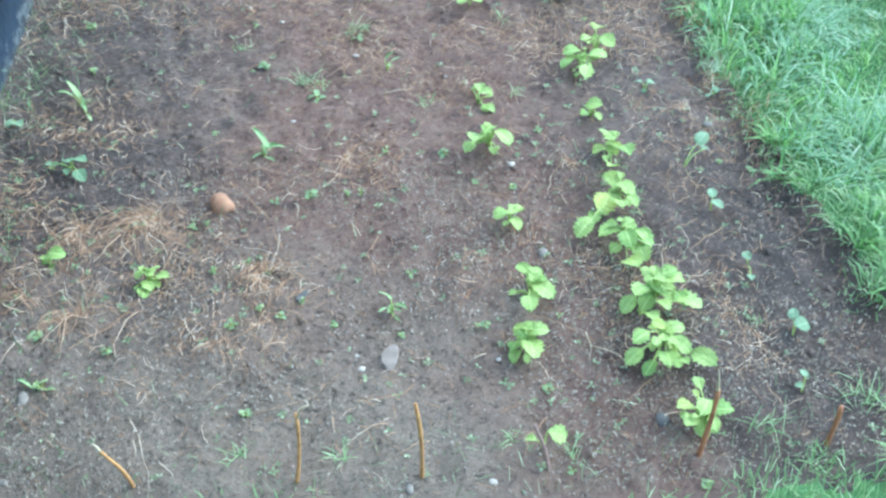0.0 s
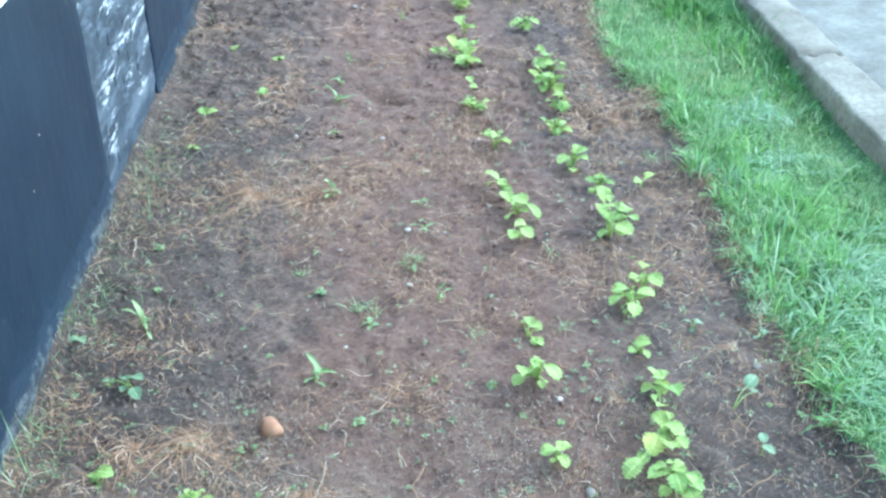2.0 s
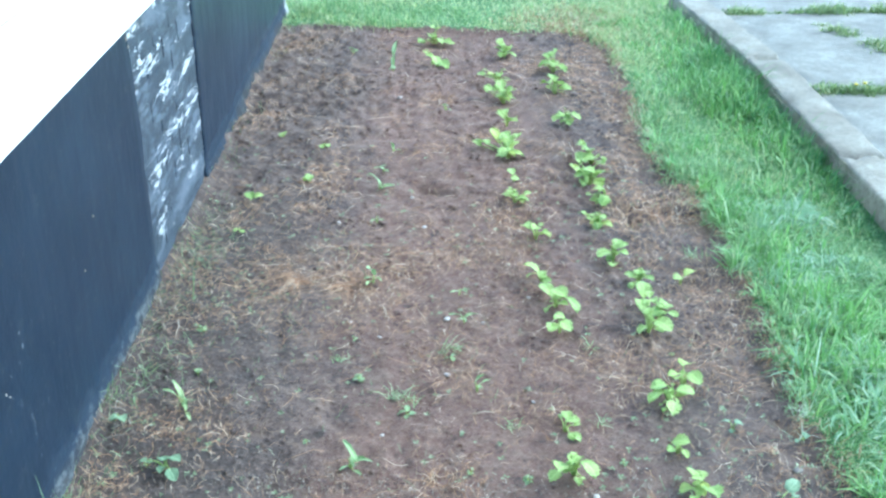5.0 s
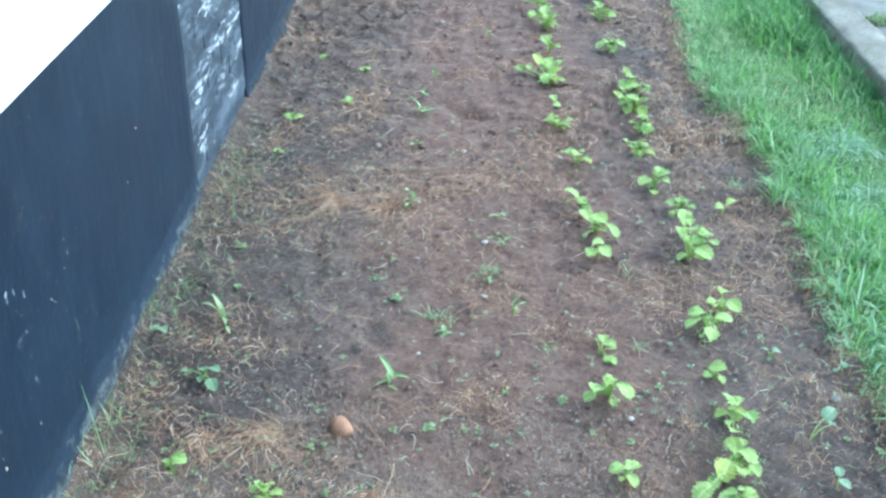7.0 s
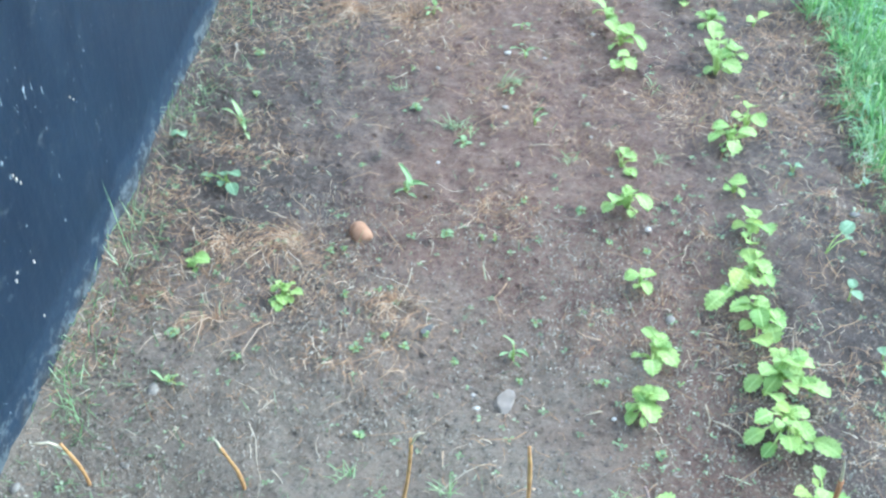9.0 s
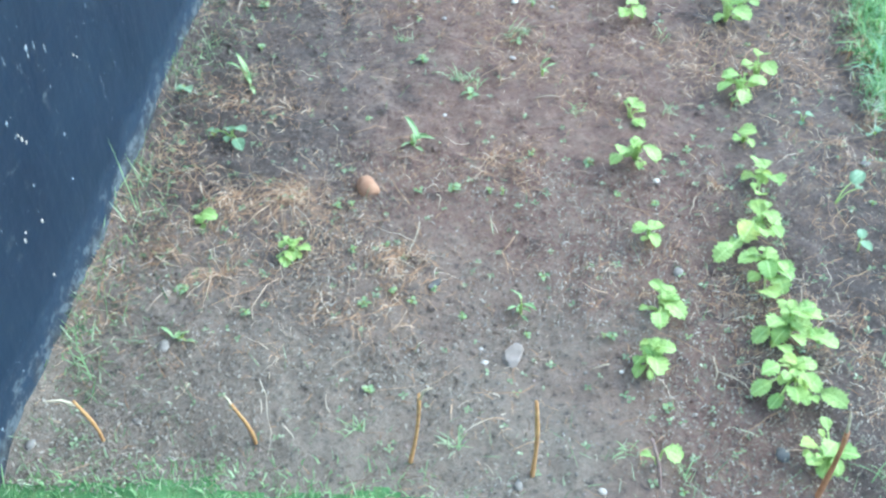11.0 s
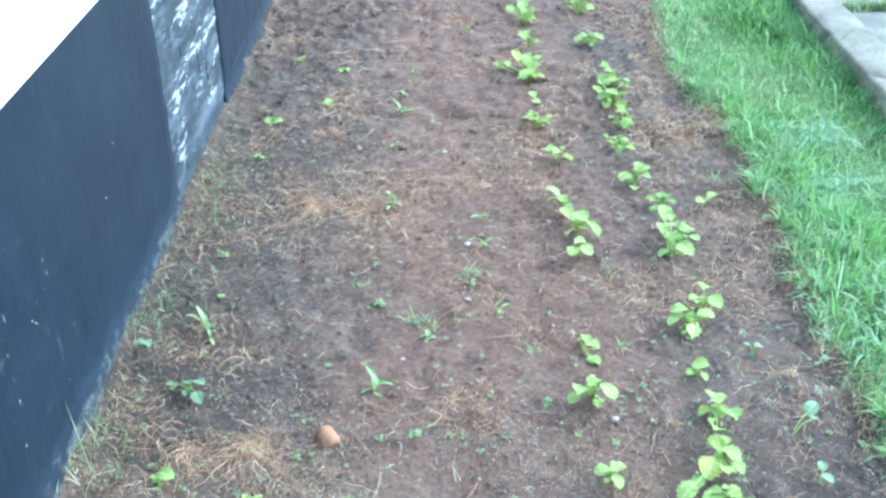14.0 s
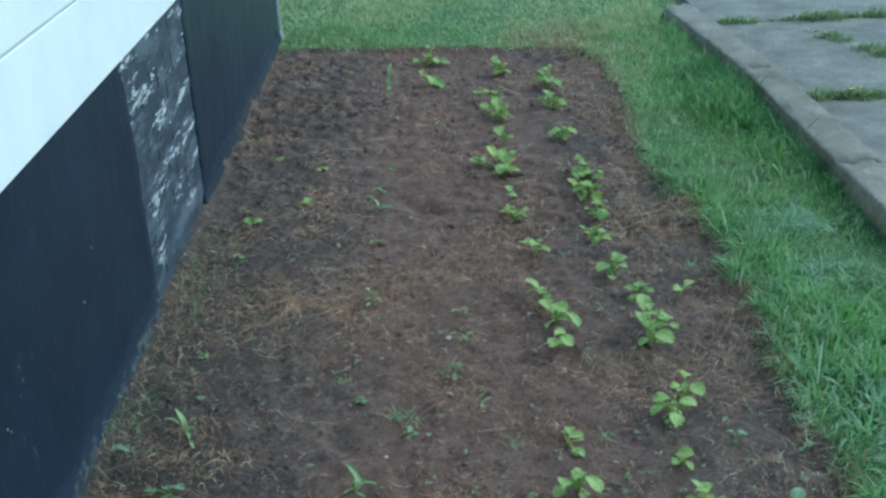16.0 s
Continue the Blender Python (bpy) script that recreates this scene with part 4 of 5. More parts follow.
stone("cobble", -0.198, 1.842, 0.026, 0.034, 0.023, 24, STONE_ORANGE, "smooth rounded orange-brown stone lying on the soil", "stone", 0, 12, 0.2, 3, 0.22)
stone("flat_stone", 0.163, 1.315, 0.021, 0.037, 0.012, -20, STONE_GREY, "pale grey angular stone lying on the soil", "stone", 0.26, 5, 0.2, 3)


stone("slate_piece", -0.012, 1.512, 0.010, 0.022, 0.006, -38, STONE_DARK, "dark grey flat stone half sunk in the soil", "stone", 0.2, 3, 0.2, 2)


def pebble(x, y, s):
    if x < WALL_X + 0.02:
        return
    r = max(s * 0.85, 0.42) / 100
    mat, text = [(STONE_PALE, "small pale pebble on the soil"), (STONE_PINK, "small pinkish-brown pebble on the soil")][int(grow.random() < 0.25)]
    if r >= 0.0085 and y < 1.6 or x > 1.0:
        mat, text = (STONE_DULL, "grey stone half sunk in the soil")
    # this lump is a clod of earth, shaped like the pebbles
    if (x, y) == (0.672, 1.089):
        mat, text = STONE_DARK, "dark clod of earth half sunk in the soil"
    stone("pebble", x, y, r * 1.2, r * 0.9, r * 0.55, grow.uniform(0, 180), mat, text, "pebble", 0, grow.randint(0, 99), 0.25)


for x, y, s in ((0.668, 1.429, 0.4), (-0.023, 2.16, 0.7), (0.161, 2.428, 1), (0.399, 2.28, 0.6), (-0.141, 2.711, 0.6), (0.515, 1.883, 1), (0.104, 1.297, 0.8), (0.096, 1.33, 0.5), (0.383, 1.276, 0.6), (-0.577, 1.317, 1.4), (0.672, 1.089, 1.7), (1.037, 1.956, 1.4), (0.533, 1.575, 1.4), (0.328, 0.998, 0.9), (0.096, 3.388, 1.1), (0.166, 2.726, 1.2), (0.282, 2.713, 0.7), (-0.141, 2.708, 0.6), (0.44, 2.853, 0.8), (-0.02, 4.842, 1.3), (0.048, 3.668, 0.9), (-0.309, 3.613, 0.8), (-0.047, 2.634, 0.8), (-0.23, 3.434, 1), (0.455, 3.379, 0.9), (-0.023, 4.848, 1.3), (-0.538, 5.528, 1.2), (-0.764, 1.046, 1.3), (-0.574, 1.308, 1.4), (-0.584, 1.126, 1),):
    pebble(x, y, s)
for x, y, s in ((0.173, 1.002, 1.1),):
    pebble(x, y, s)


# ---------------------------------------------------------------- grass, straw, crumbs
np.random.seed(11)


def turf_edge(x, y):
    return bed(x, y) < 0.030 * field(x, y, 12, 80, 3) + 0.05 * field(x, y, 4, 81, 2) + np.random.exponential(0.022, len(x))


def lawn_strip(name, count, x0, x1, y0, y1, tall, wide, mat, label, keep=None, flat=0.35):
    x, y = scatter(count, x0, x1, y0, y1, keep or turf_edge)
    k = len(x)
    patchy = 1 + 0.45 * field(x, y, 2.2, 82, 2)
    h = tall * np.random.uniform(0.55, 1.35, k) * np.clip(patchy, 0.45, 1.8) * (1 - 0.6 * np.exp(-((x - KERB_X0) / 0.07) ** 2))
    aim = 2.6 * field(x, y, 3.2, 83, 2) * math.pi + np.random.normal(0, 1.5, k)
    lean = np.clip(flat + 0.25 * field(x, y, 5, 84) + np.random.normal(0, 0.27, k), 0.02, 0.95)
    blades(name, x, y, land(x, y) - 0.004, h, wide * np.random.uniform(0.6, 1.3, k), aim, lean, mat, label)


LAWN = "mown bright green lawn grass"


lawn_strip("lawn_grass", 50000, 1.08, KERB_X0 + 0.01, 0.7, 4.4, 0.036, 0.0032, GRASS, LAWN, lambda x, y: turf_edge(x, y) & (np.random.random(len(x)) < np.clip((4.4 - y) / 1.0, 0, 1)), 0.5)
lawn_strip("lawn_grass", 20000, 1.08, KERB_X0 + 0.01, 3.4, 6.7, 0.034, 0.0042, GRASS, LAWN, lambda x, y: turf_edge(x, y) & (np.random.random(len(x)) < np.clip((y - 3.4) / 1.0, 0, 1)), 0.5)
# the share of haze-paled blades grows with distance
lawn_strip("lawn_grass", 30000, 1.08, KERB_X0 + 0.01, 1.8, 6.7, 0.034, 0.0040, HAZE_GRASS, "lawn grass beside the bed, its green paled for haze", lambda x, y: turf_edge(x, y) & (np.random.random(len(x)) < np.clip((y - 1.8) / 3.2, 0, 1) * np.clip(0.7 + 0.7 * field(x, y, 2.5, 88, 2), 0.1, 1)), 0.55)
lawn_strip("lawn_grass", 15000, -1.5, 1.98, 5.6, 7.9, 0.036, 0.0055, GRASS, LAWN, None, 0.5)
lawn_strip("lawn_grass", 38000, -1.5, 1.98, 5.7, 7.9, 0.036, 0.0060, HAZE_GRASS, "yellowish-green lawn grass behind the bed, paled for haze", None, 0.6)
lawn_strip("lawn_grass", 34000, -2.2, 1.95, 7.9, 11.0, 0.040, 0.010, HAZE_GRASS, "yellowish-green lawn grass behind the bed, paled for haze", None, 0.6)
lawn_strip("lawn_grass", 10000, -0.78, 1.30, 0.45, 1.04, 0.040, 0.0032, GRASS, LAWN)


def tufted(name, count, per, x0, x1, y0, y1, keep, tall, wide, spread, lean, swath, mat, label):
    """Grass in tufts: blades spread from each crown, or lie one way together where swath is 1."""
    cx, cy = scatter(count, x0, x1, y0, y1, keep)
    n = len(cx)
    size, way = np.random.lognormal(0, 0.28, n), np.random.uniform(0, 2 * math.pi, n)
    tip = np.random.normal(0, 0.10, n)
    pick = np.repeat(np.arange(n), per)
    k = len(pick)
    a, r = np.random.uniform(0, 2 * math.pi, k), np.random.random(k) ** 0.6
    x, y = cx[pick] + spread * size[pick] * r * np.cos(a), cy[pick] + spread * size[pick] * r * np.sin(a)
    aim = np.where(np.random.random(k) < swath, way[pick] + np.random.normal(0, 0.35, k), a + np.random.normal(0, 0.6, k))
    tilt = np.clip(lean + 0.30 * (r - 0.6) + tip[pick] + np.random.normal(0, 0.12, k), 0.03, 0.93)
    h = tall * size[pick] * np.random.uniform(0.55, 1.25, k)
    blades(name, x, y, land(x, y) - 0.004 + 0.034 * swath * np.random.random(k), h, wide * np.random.uniform(0.6, 1.35, k), aim, tilt, mat, label, 1.4)


def edge_belt(x, y):
    """The rough, uncut belt between the bed and the mown strip."""
    inside = bed(x, y) < 0.012 + 0.03 * field(x, y, 9, 120, 2)
    belt = np.exp(-(np.clip(-bed(x, y) - 0.10, 0, None) / 0.16) ** 2) * (0.45 + 0.55 * np.clip((3.9 - y) / 0.8, 0, 1))
    return inside & (np.random.random(len(x)) < belt * np.clip(0.62 + 0.7 * field(x, y, 5.5, 121, 2), 0.06, 1))


ROUGH = "rough tufts of arching green grass along the lawn edge"
tufted("grass_tufts", 2300, 15, 1.08, 1.76, 0.85, 4.6, edge_belt, 0.072, 0.0042, 0.022, 0.45, 0.15, GRASS, ROUGH)
tufted("grass_tufts", 650, 14, 1.08, 1.70, 0.85, 4.2, edge_belt, 0.095, 0.0058, 0.020, 0.52, 0.45, LUSH, ROUGH)
tufted("grass_tufts", 420, 14, 1.20, 1.76, 1.0, 6.3, lambda x, y: (bed(x, y) < -0.05) & (field(x, y, 4, 122, 2) > 0.0), 0.060, 0.0046, 0.030, 0.45, 0.1, LUSH, "low clumps of darker grass in the lawn")


# coarse, longer grass along the lawn's edge and the foot of the kerb
def coarse(x, y):
    strip = np.exp(-((x - 1.33) / 0.13) ** 2) * np.clip((3.7 - y) / 0.5, 0, 1) * np.clip((y - 1.75) / 0.3, 0, 1)
    clump = 2.6 * np.exp(-((x - 1.60) / 0.15) ** 2 - ((y - 5.0) / 0.45) ** 2) + 0.45 * np.exp(-((x - 1.62) / 0.10) ** 2 - ((y - 4.0) / 0.5) ** 2) + 0.5 * np.exp(-((x - 1.70) / 0.10) ** 2 - ((y - 6.0) / 0.4) ** 2)
    return (bed(x, y) < -0.01) & (np.random.random(len(x)) < np.clip(strip + clump, 0, 1) * np.clip(0.65 + 0.6 * field(x, y, 8, 85), 0, 1))


lawn_strip("coarse_grass", 26000, 1.12, KERB_X0, 0.9, 6.6, 0.100, 0.0068, LUSH, "long coarse light green grass beside the lawn edge", coarse, 0.5)
tufted("cut_grass", 620, 13, 1.16, 1.66, 1.45, 3.5, lambda x, y: (bed(x, y) < -0.02) & (np.random.random(len(x)) < np.exp(-((x - 1.40 - 0.05 * (y - 2.5)) / 0.17) ** 2) * np.clip(0.5 + 0.9 * field(x, y, 4.5, 86, 2), 0, 1)), 0.095, 0.0042, 0.035, 0.78, 0.8, CUT, "pale cut grass lying in swaths on the lawn")
tufted("kerb_grass", 1300, 13, 1.42, 1.80, 3.6, 5.5, lambda x, y: np.random.random(len(x)) < np.clip(1.2 * np.exp(-((x - 1.66) / 0.12) ** 2 - ((y - 4.85) / 0.38) ** 2) + 0.55 * np.exp(-((x - 1.74) / 0.07) ** 2), 0, 1) * np.clip(0.65 + 0.6 * field(x, y, 6, 125, 2), 0.05, 1), 0.105, 0.0056, 0.028, 0.42, 0.1, DEEP, "long dark green grass against the kerb")
tufted("kerb_grass", 420, 10, 1.62, 1.80, 1.2, 6.4, lambda x, y: np.random.random(len(x)) < np.clip(0.35 + 0.9 * field(x, y, 3, 126, 2), 0.05, 1), 0.062, 0.0046, 0.022, 0.45, 0.1, DEEP, "long dark green grass against the kerb")
# the unmown fringe on the far side of the bed
lawn_strip("far_grass", 12000, -0.95, 0.75, 5.9, 6.9, 0.062, 0.006, GRASS, "longer unmown grass behind the garden bed", lambda x, y: (y > edge_far(x) + 0.01) & (y < edge_far(x) + 0.5) & (np.random.random(len(x)) < np.clip((0.75 - x) / 0.8, 0, 1) * np.clip(0.6 + 0.6 * field(x, y, 3, 128, 2), 0.1, 1)), 0.3)
# yellowed, thin turf at the bed's far corner
lawn_strip("dry_grass", 16000, 0.5, 1.5, 5.5, 6.7, 0.035, 0.005, STRAW, "thin yellowed grass at the corner of the bed", lambda x, y: (bed(x, y) < 0.02) & (np.random.random(len(x)) < 1.3 * np.exp(-(np.hypot(x - 1.05, (y - 6.15)) / 0.32) ** 2)), 0.7)


def tuft(name, spots, count, tall, label):
    """Low mounds of leafy weeds; spots: x, y, size."""
    px, py, pr = [], [], []
    for x, y, r in spots:
        n = int(count * r)
        px.append(np.random.normal(x, 0.060 * r, n))
        py.append(np.random.normal(y, 0.038 * r, n))
        pr.append(np.exp(-(((px[-1] - x) / (0.09 * r)) ** 2 + ((py[-1] - y) / (0.06 * r)) ** 2)) * r)
    x, y, r = np.concatenate(px), np.concatenate(py), np.concatenate(pr)
    k = len(x)
    blades(name, x, y, np.full(k, 0.060), tall * (0.25 + r) * np.random.uniform(0.5, 1.3, k), np.random.uniform(0.004, 0.010, k), np.random.uniform(0, 6.28, k), np.random.uniform(0.1, 0.95, k), JOINT, label)


TUFT = "mounds of grass and weeds growing in a pavement joint"
tuft("joint_grass", [(2.03, 4.70, 0.5), (2.10, 4.67, 1.0), (2.19, 4.66, 0.9), (2.27, 4.65, 1.1), (2.36, 4.65, 0.8), (2.50, 4.64, 1.2), (2.62, 4.66, 1.0), (2.80, 4.66, 0.8)], 420, 0.060, TUFT)
tuft("joint_grass", [(2.05, 6.13, 1.1), (2.16, 6.12, 0.9), (2.30, 6.12, 0.4), (2.42, 6.12, 0.7), (2.55, 6.12, 1.3), (2.66, 6.12, 1.5), (2.80, 6.13, 0.7), (2.95, 6.12, 1.2), (3.12, 6.12, 0.9)], 420, 0.065, TUFT)
tuft("joint_grass", [(2.47, 5.83, 0.7), (2.52, 5.70, 1.2), (2.55, 5.60, 1.0), (2.62, 5.42, 1.2), (2.68, 5.30, 1.4), (2.75, 5.18, 1.2), (2.83, 5.05, 0.9)], 420, 0.055, TUFT)
tuft("kerb_weeds", [(1.985, 5.02, 0.35), (2.00, 4.86, 0.45), (1.995, 4.40, 0.3), (2.02, 3.95, 0.3)], 260, 0.05, "small weeds along the back of the kerb")


def yellow_flower(x, y):
    flower = tagged(new("yellow_flower"), "small yellow wildflower among weeds in the pavement joint", "flower")
    flower.location = (x, y, 0.065)
    bm = bmesh.new()
    tube(bm, [(0, 0, 0), (0.003, 0.001, 0.022), (0.004, 0.0, 0.042)], [0.0016, 0.0014, 0.0012], 5)
    part("stem", bm, STALK, flower)
    bm = bmesh.new()
    bmesh.ops.create_cone(bm, cap_ends=True, segments=12, radius1=0.004, radius2=0.012, depth=0.008)
    for v in bm.verts:
        v.co += Vector((0.004, 0, 0.046 + 0.002 * math.sin(5 * math.atan2(v.co.y, v.co.x))))
    part("flower_head", bm, PETAL, flower, "yellow flower head")


yellow_flower(2.21, 4.65)
yellow_flower(2.26, 4.67)


def strands(name, x, y, length, width, aim, bend, lift, mat, label, category="straw"):
    """Thin curled ribbons lying on the ground, as one mesh: five points each."""
    k, n = len(x), 5
    step = length / (n - 1)
    px, py, v = x.copy(), y.copy(), np.empty((k, n, 2, 3))
    twist = np.random.uniform(-0.4, 0.4, k)
    for i in range(n):
        turn = aim + bend * (i / (n - 1)) + twist * math.sin(i * 2.2)
        u = i / (n - 1)
        z = land(px, py) + 0.0012 + lift * math.sin(math.pi * min(1.0, u + 0.12)) + 0.0008
        w = width * (1.0 - 0.55 * u) / 2
        v[:, i, 0] = np.stack((px - np.sin(turn) * w, py + np.cos(turn) * w, z), 1)
        v[:, i, 1] = np.stack((px + np.sin(turn) * w, py - np.cos(turn) * w, z + w * 0.7), 1)
        px, py = px + np.cos(turn) * step, py + np.sin(turn) * step
    base = (np.arange(k) * n * 2)[:, None]
    tris = np.concatenate([base + np.array(q) + 2 * i for i in range(n - 1) for q in ([0, 1, 3], [0, 3, 2])], 1).reshape(-1, 3)
    me = bpy.data.meshes.new(name)
    me.vertices.add(k * n * 2)
    me.vertices.foreach_set("co", v.ravel())
    me.loops.add(len(tris) * 3)
    me.loops.foreach_set("vertex_index", tris.ravel())
    me.polygons.add(len(tris))
    me.polygons.foreach_set("loop_start", np.arange(len(tris)) * 3)
    me.update(calc_edges=True)
    me.materials.append(mat)
    return tagged(new(name, me), label, category, kind="stuff")


def litter(count, x0, x1, y0, y1, chance, length, width, name, mat, label, flat=None, spread=0.05):
    x, y = scatter(count, x0, x1, y0, y1, lambda x, y: (bed(x, y) > -0.03) & (np.random.random(len(x)) < chance(x, y)))
    k = len(x)
    aim = np.random.uniform(0, 2 * math.pi, k)
    size = length * np.random.lognormal(0, 0.5, k)
    if flat is None:
        strands(name, x, y, size, width * np.random.uniform(0.6, 1.4, k), aim, np.random.normal(0, 0.75, k), np.random.exponential(0.0035, k), mat, label)
        return
    lean = np.clip(np.random.normal(flat, spread, k), 0.3, 0.985)
    blades(name, x, y, land(x, y) + np.random.uniform(0.001, 0.008, k), size, width * np.random.uniform(0.6, 1.4, k), aim, lean, mat, label, 0.25)


def straw_chance(x, y):
    """Matted patches of dead roots, thicker by the wall, along the lawn and in two bands across the bed."""
    left = 0.40 * np.clip((0.05 - x) / 0.4, 0, 1) * np.clip((2.4 - y) / 0.5, 0.25, 1) * np.clip((y - 1.25) / 0.15, 0, 1)
    right = 0.58 * np.clip((x - 0.80) / 0.2, 0, 1) * np.clip(0.65 + (y - 2.4) / 2, 0.6, 1.25)
    band = 0.95 * np.exp(-((y - 2.98 - 0.1 * x) / 0.22) ** 2) * np.clip((0.45 - x) / 0.4, 0.2, 1) + 0.6 * np.exp(-((y - 2.45) / 0.22) ** 2) * np.clip((x + 0.1) / 0.4, 0, 1)
    middle = 0.35 * np.exp(-((x - 0.1) / 0.4) ** 2 - ((y - 1.65) / 0.3) ** 2)
    foot = -0.5 * np.clip((1.30 - y) / 0.2, 0, 1)
    m = np.clip((0.75 * field(x, y, 4.2, 90, 4) + left + right + band + middle + foot - 0.05) / 0.9, 0, 1)
    return 0.05 + 0.80 * m * m * (3 - 2 * m)


DEAD = "dry straw and dead roots strewn over the soil"
litter(46000, -0.79, 1.22, 0.95, 3.6, straw_chance, 0.019, 0.0016, "straw_litter", STRAW, DEAD)
litter(40000, -0.79, 1.22, 3.4, 6.2, straw_chance, 0.030, 0.0023, "straw_litter", STRAW, DEAD)
litter(3000, -0.79, 1.2, 1.1, 3.8, lambda x, y: 0.15 + straw_chance(x, y), 0.055, 0.0017, "straw_stalks", STRAW, "long pale dead stalks lying on the soil")


litter(26000, -0.79, 1.2, 0.95, 3.6, lambda x, y: np.clip(0.22 + 0.85 * field(x, y, 5, 92, 3), 0.03, 1), 0.011, 0.0014, "root_fibres", FIBRE, "short brown root fibres mixed into the soil")
litter(18000, -0.79, 1.2, 3.6, 6.2, lambda x, y: np.clip(0.22 + 0.85 * field(x, y, 5, 92, 3), 0.03, 1), 0.018, 0.0022, "root_fibres", FIBRE, "short brown root fibres mixed into the soil")


x, y = scatter(9000, 0.85, 1.42, 1.3, 6.3, lambda x, y: np.random.random(len(x)) < np.exp(-(bed(x, y) / 0.06) ** 2) * np.clip(0.35 + 0.25 * (y - 3.5) + 0.8 * field(x, y, 4, 91, 2), 0, 1))
k = len(x)
strands("straw_litter", x, y, 0.03 * np.random.lognormal(0, 0.5, k), np.random.uniform(0.0014, 0.003, k), np.random.uniform(0, 6.28, k), np.random.normal(0, 1.2, k), np.random.exponential(0.012, k) + 0.004, STRAW, "dry straw caught in the edge of the lawn")


litter(38000, -0.79, 1.2, 0.95, 2.0, lambda x, y: np.clip(0.55 + 0.6 * field(x, y, 5, 93, 2) - 0.5 * np.clip((y - 1.6) / 0.4, 0, 1), 0.08, 1), 0.0046, 0.0026, "plant_debris", DEBRIS, "fine tan crumbs of straw and dry soil")


def root_tuft(x, y, r, count):
    k = count
    a = np.random.uniform(0, 6.28, k)
    d = np.abs(np.random.normal(0, r * 0.5, k))
    px, py = x + d * np.cos(a) * 1.0, y + d * np.sin(a) * 0.8
    aim = a + 1.57 + np.random.normal(0, 0.8, k)
    strands("root_tuft", px, py, r * np.random.uniform(0.6, 1.7, k), np.random.uniform(0.0011, 0.0019, k), aim, np.random.normal(0, 1.6, k), np.random.exponential(0.007, k), STRAW, "tangled tuft of dry dead roots on the soil", "dead roots")


root_tuft(-0.093, 1.60, 0.060, 70)
root_tuft(-0.37, 1.80, 0.085, 90)
root_tuft(-0.52, 1.79, 0.070, 60)
root_tuft(-0.50, 1.52, 0.080, 60)
root_tuft(-0.62, 1.60, 0.060, 40)
root_tuft(1.00, 2.04, 0.030, 40)
root_tuft(0.65, 1.86, 0.025, 35)
root_tuft(0.11, 1.98, 0.025, 35)
root_tuft(1.10, 2.13, 0.035, 40)
root_tuft(-0.33, 2.98, 0.090, 130)
root_tuft(-0.16, 2.96, 0.075, 100)


def dead_stalk(x0, y0, x1, y1, thick=0.0014):
    bm = bmesh.new()
    pts = []
    for k in range(6):
        u = k / 5
        x, y = x0 + (x1 - x0) * u + 0.006 * math.sin(u * 4 + x0 * 9), y0 + (y1 - y0) * u + 0.004 * math.sin(u * 5 + y0 * 7)
        pts.append((x - x0, y - y0, float(land(x, y)) + 0.004 + 0.010 * math.sin(math.pi * u)))
    tube(bm, pts, [thick * (1.1 - 0.5 * k / 5) for k in range(6)], 5)
    ob = part("dead_stalk", bm, SPLINTER)
    ob.location = (x0, y0, 0)
    tagged(ob, "pale dry plant stalk lying on the soil", "stalk", "dead stalks on the soil")


for ends in ((0.584, 1.335, 0.567, 1.256), (0.591, 1.300, 0.639, 1.222), (-0.465, 1.410, -0.424, 1.427), (0.218, 2.220, 0.292, 2.227), (-0.025, 1.828, -0.015, 1.770),
             (0.944, 2.473, 1.002, 2.470), (1.126, 1.540, 1.139, 1.503), (0.866, 1.530, 0.881, 1.493), (0.361, 1.293, 0.318, 1.277), (-0.057, 1.724, -0.082, 1.585)):
    dead_stalk(*ends)


def grass_tuft(x, y, r):
    k = int(14 * r)
    px, py = np.random.normal(x, 0.010 * r, k), np.random.normal(y, 0.008 * r, k)
    ob = blades("grass_tuft", px, py, land(px, py), 0.042 * r * np.random.uniform(0.5, 1.3, k), np.random.uniform(0.0016, 0.0028, k), np.random.uniform(0, 6.28, k), np.random.uniform(0.3, 0.85, k), GRASS, "small tuft of thin grass in the soil")
    tagged(ob, category="grass tuft")


for spot in ((0.326, 2.181, 1.0), (0.569, 2.171, 1.0), (0.050, 2.306, 1.4), (0.011, 2.324, 1.3), (0.935, 1.324, 1.0), (1.102, 1.074, 1.6), (0.488, 1.037, 1.2),
             (0.867, 1.052, 1.5), (0.188, 2.551, 1.2), (1.069, 1.105, 1.3), (0.377, 1.088, 0.9), (-0.142, 1.116, 1.0), (0.051, 1.086, 1.0), (0.161, 2.556, 1.3), (0.598, 2.539, 1.0), (1.051, 3.111, 1.4), (-0.161, 2.510, 1.0)):
    grass_tuft(*spot)


def bleached_tuft(x, y, k):
    px, py = np.random.normal(x, 0.012, k), np.random.normal(y, 0.010, k)
    ob = blades("bleached_grass", px, py, land(px, py) + 0.004, np.random.uniform(0.03, 0.06, k), np.random.uniform(0.002, 0.0032, k), np.random.uniform(0, 6.28, k), np.random.uniform(0.35, 0.9, k), BLEACHED, "bleached pale grass tuft pulled up beside the lawn")
    tagged(ob, category="grass tuft")


bleached_tuft(1.118, 2.172, 26)
bleached_tuft(1.092, 2.095, 10)


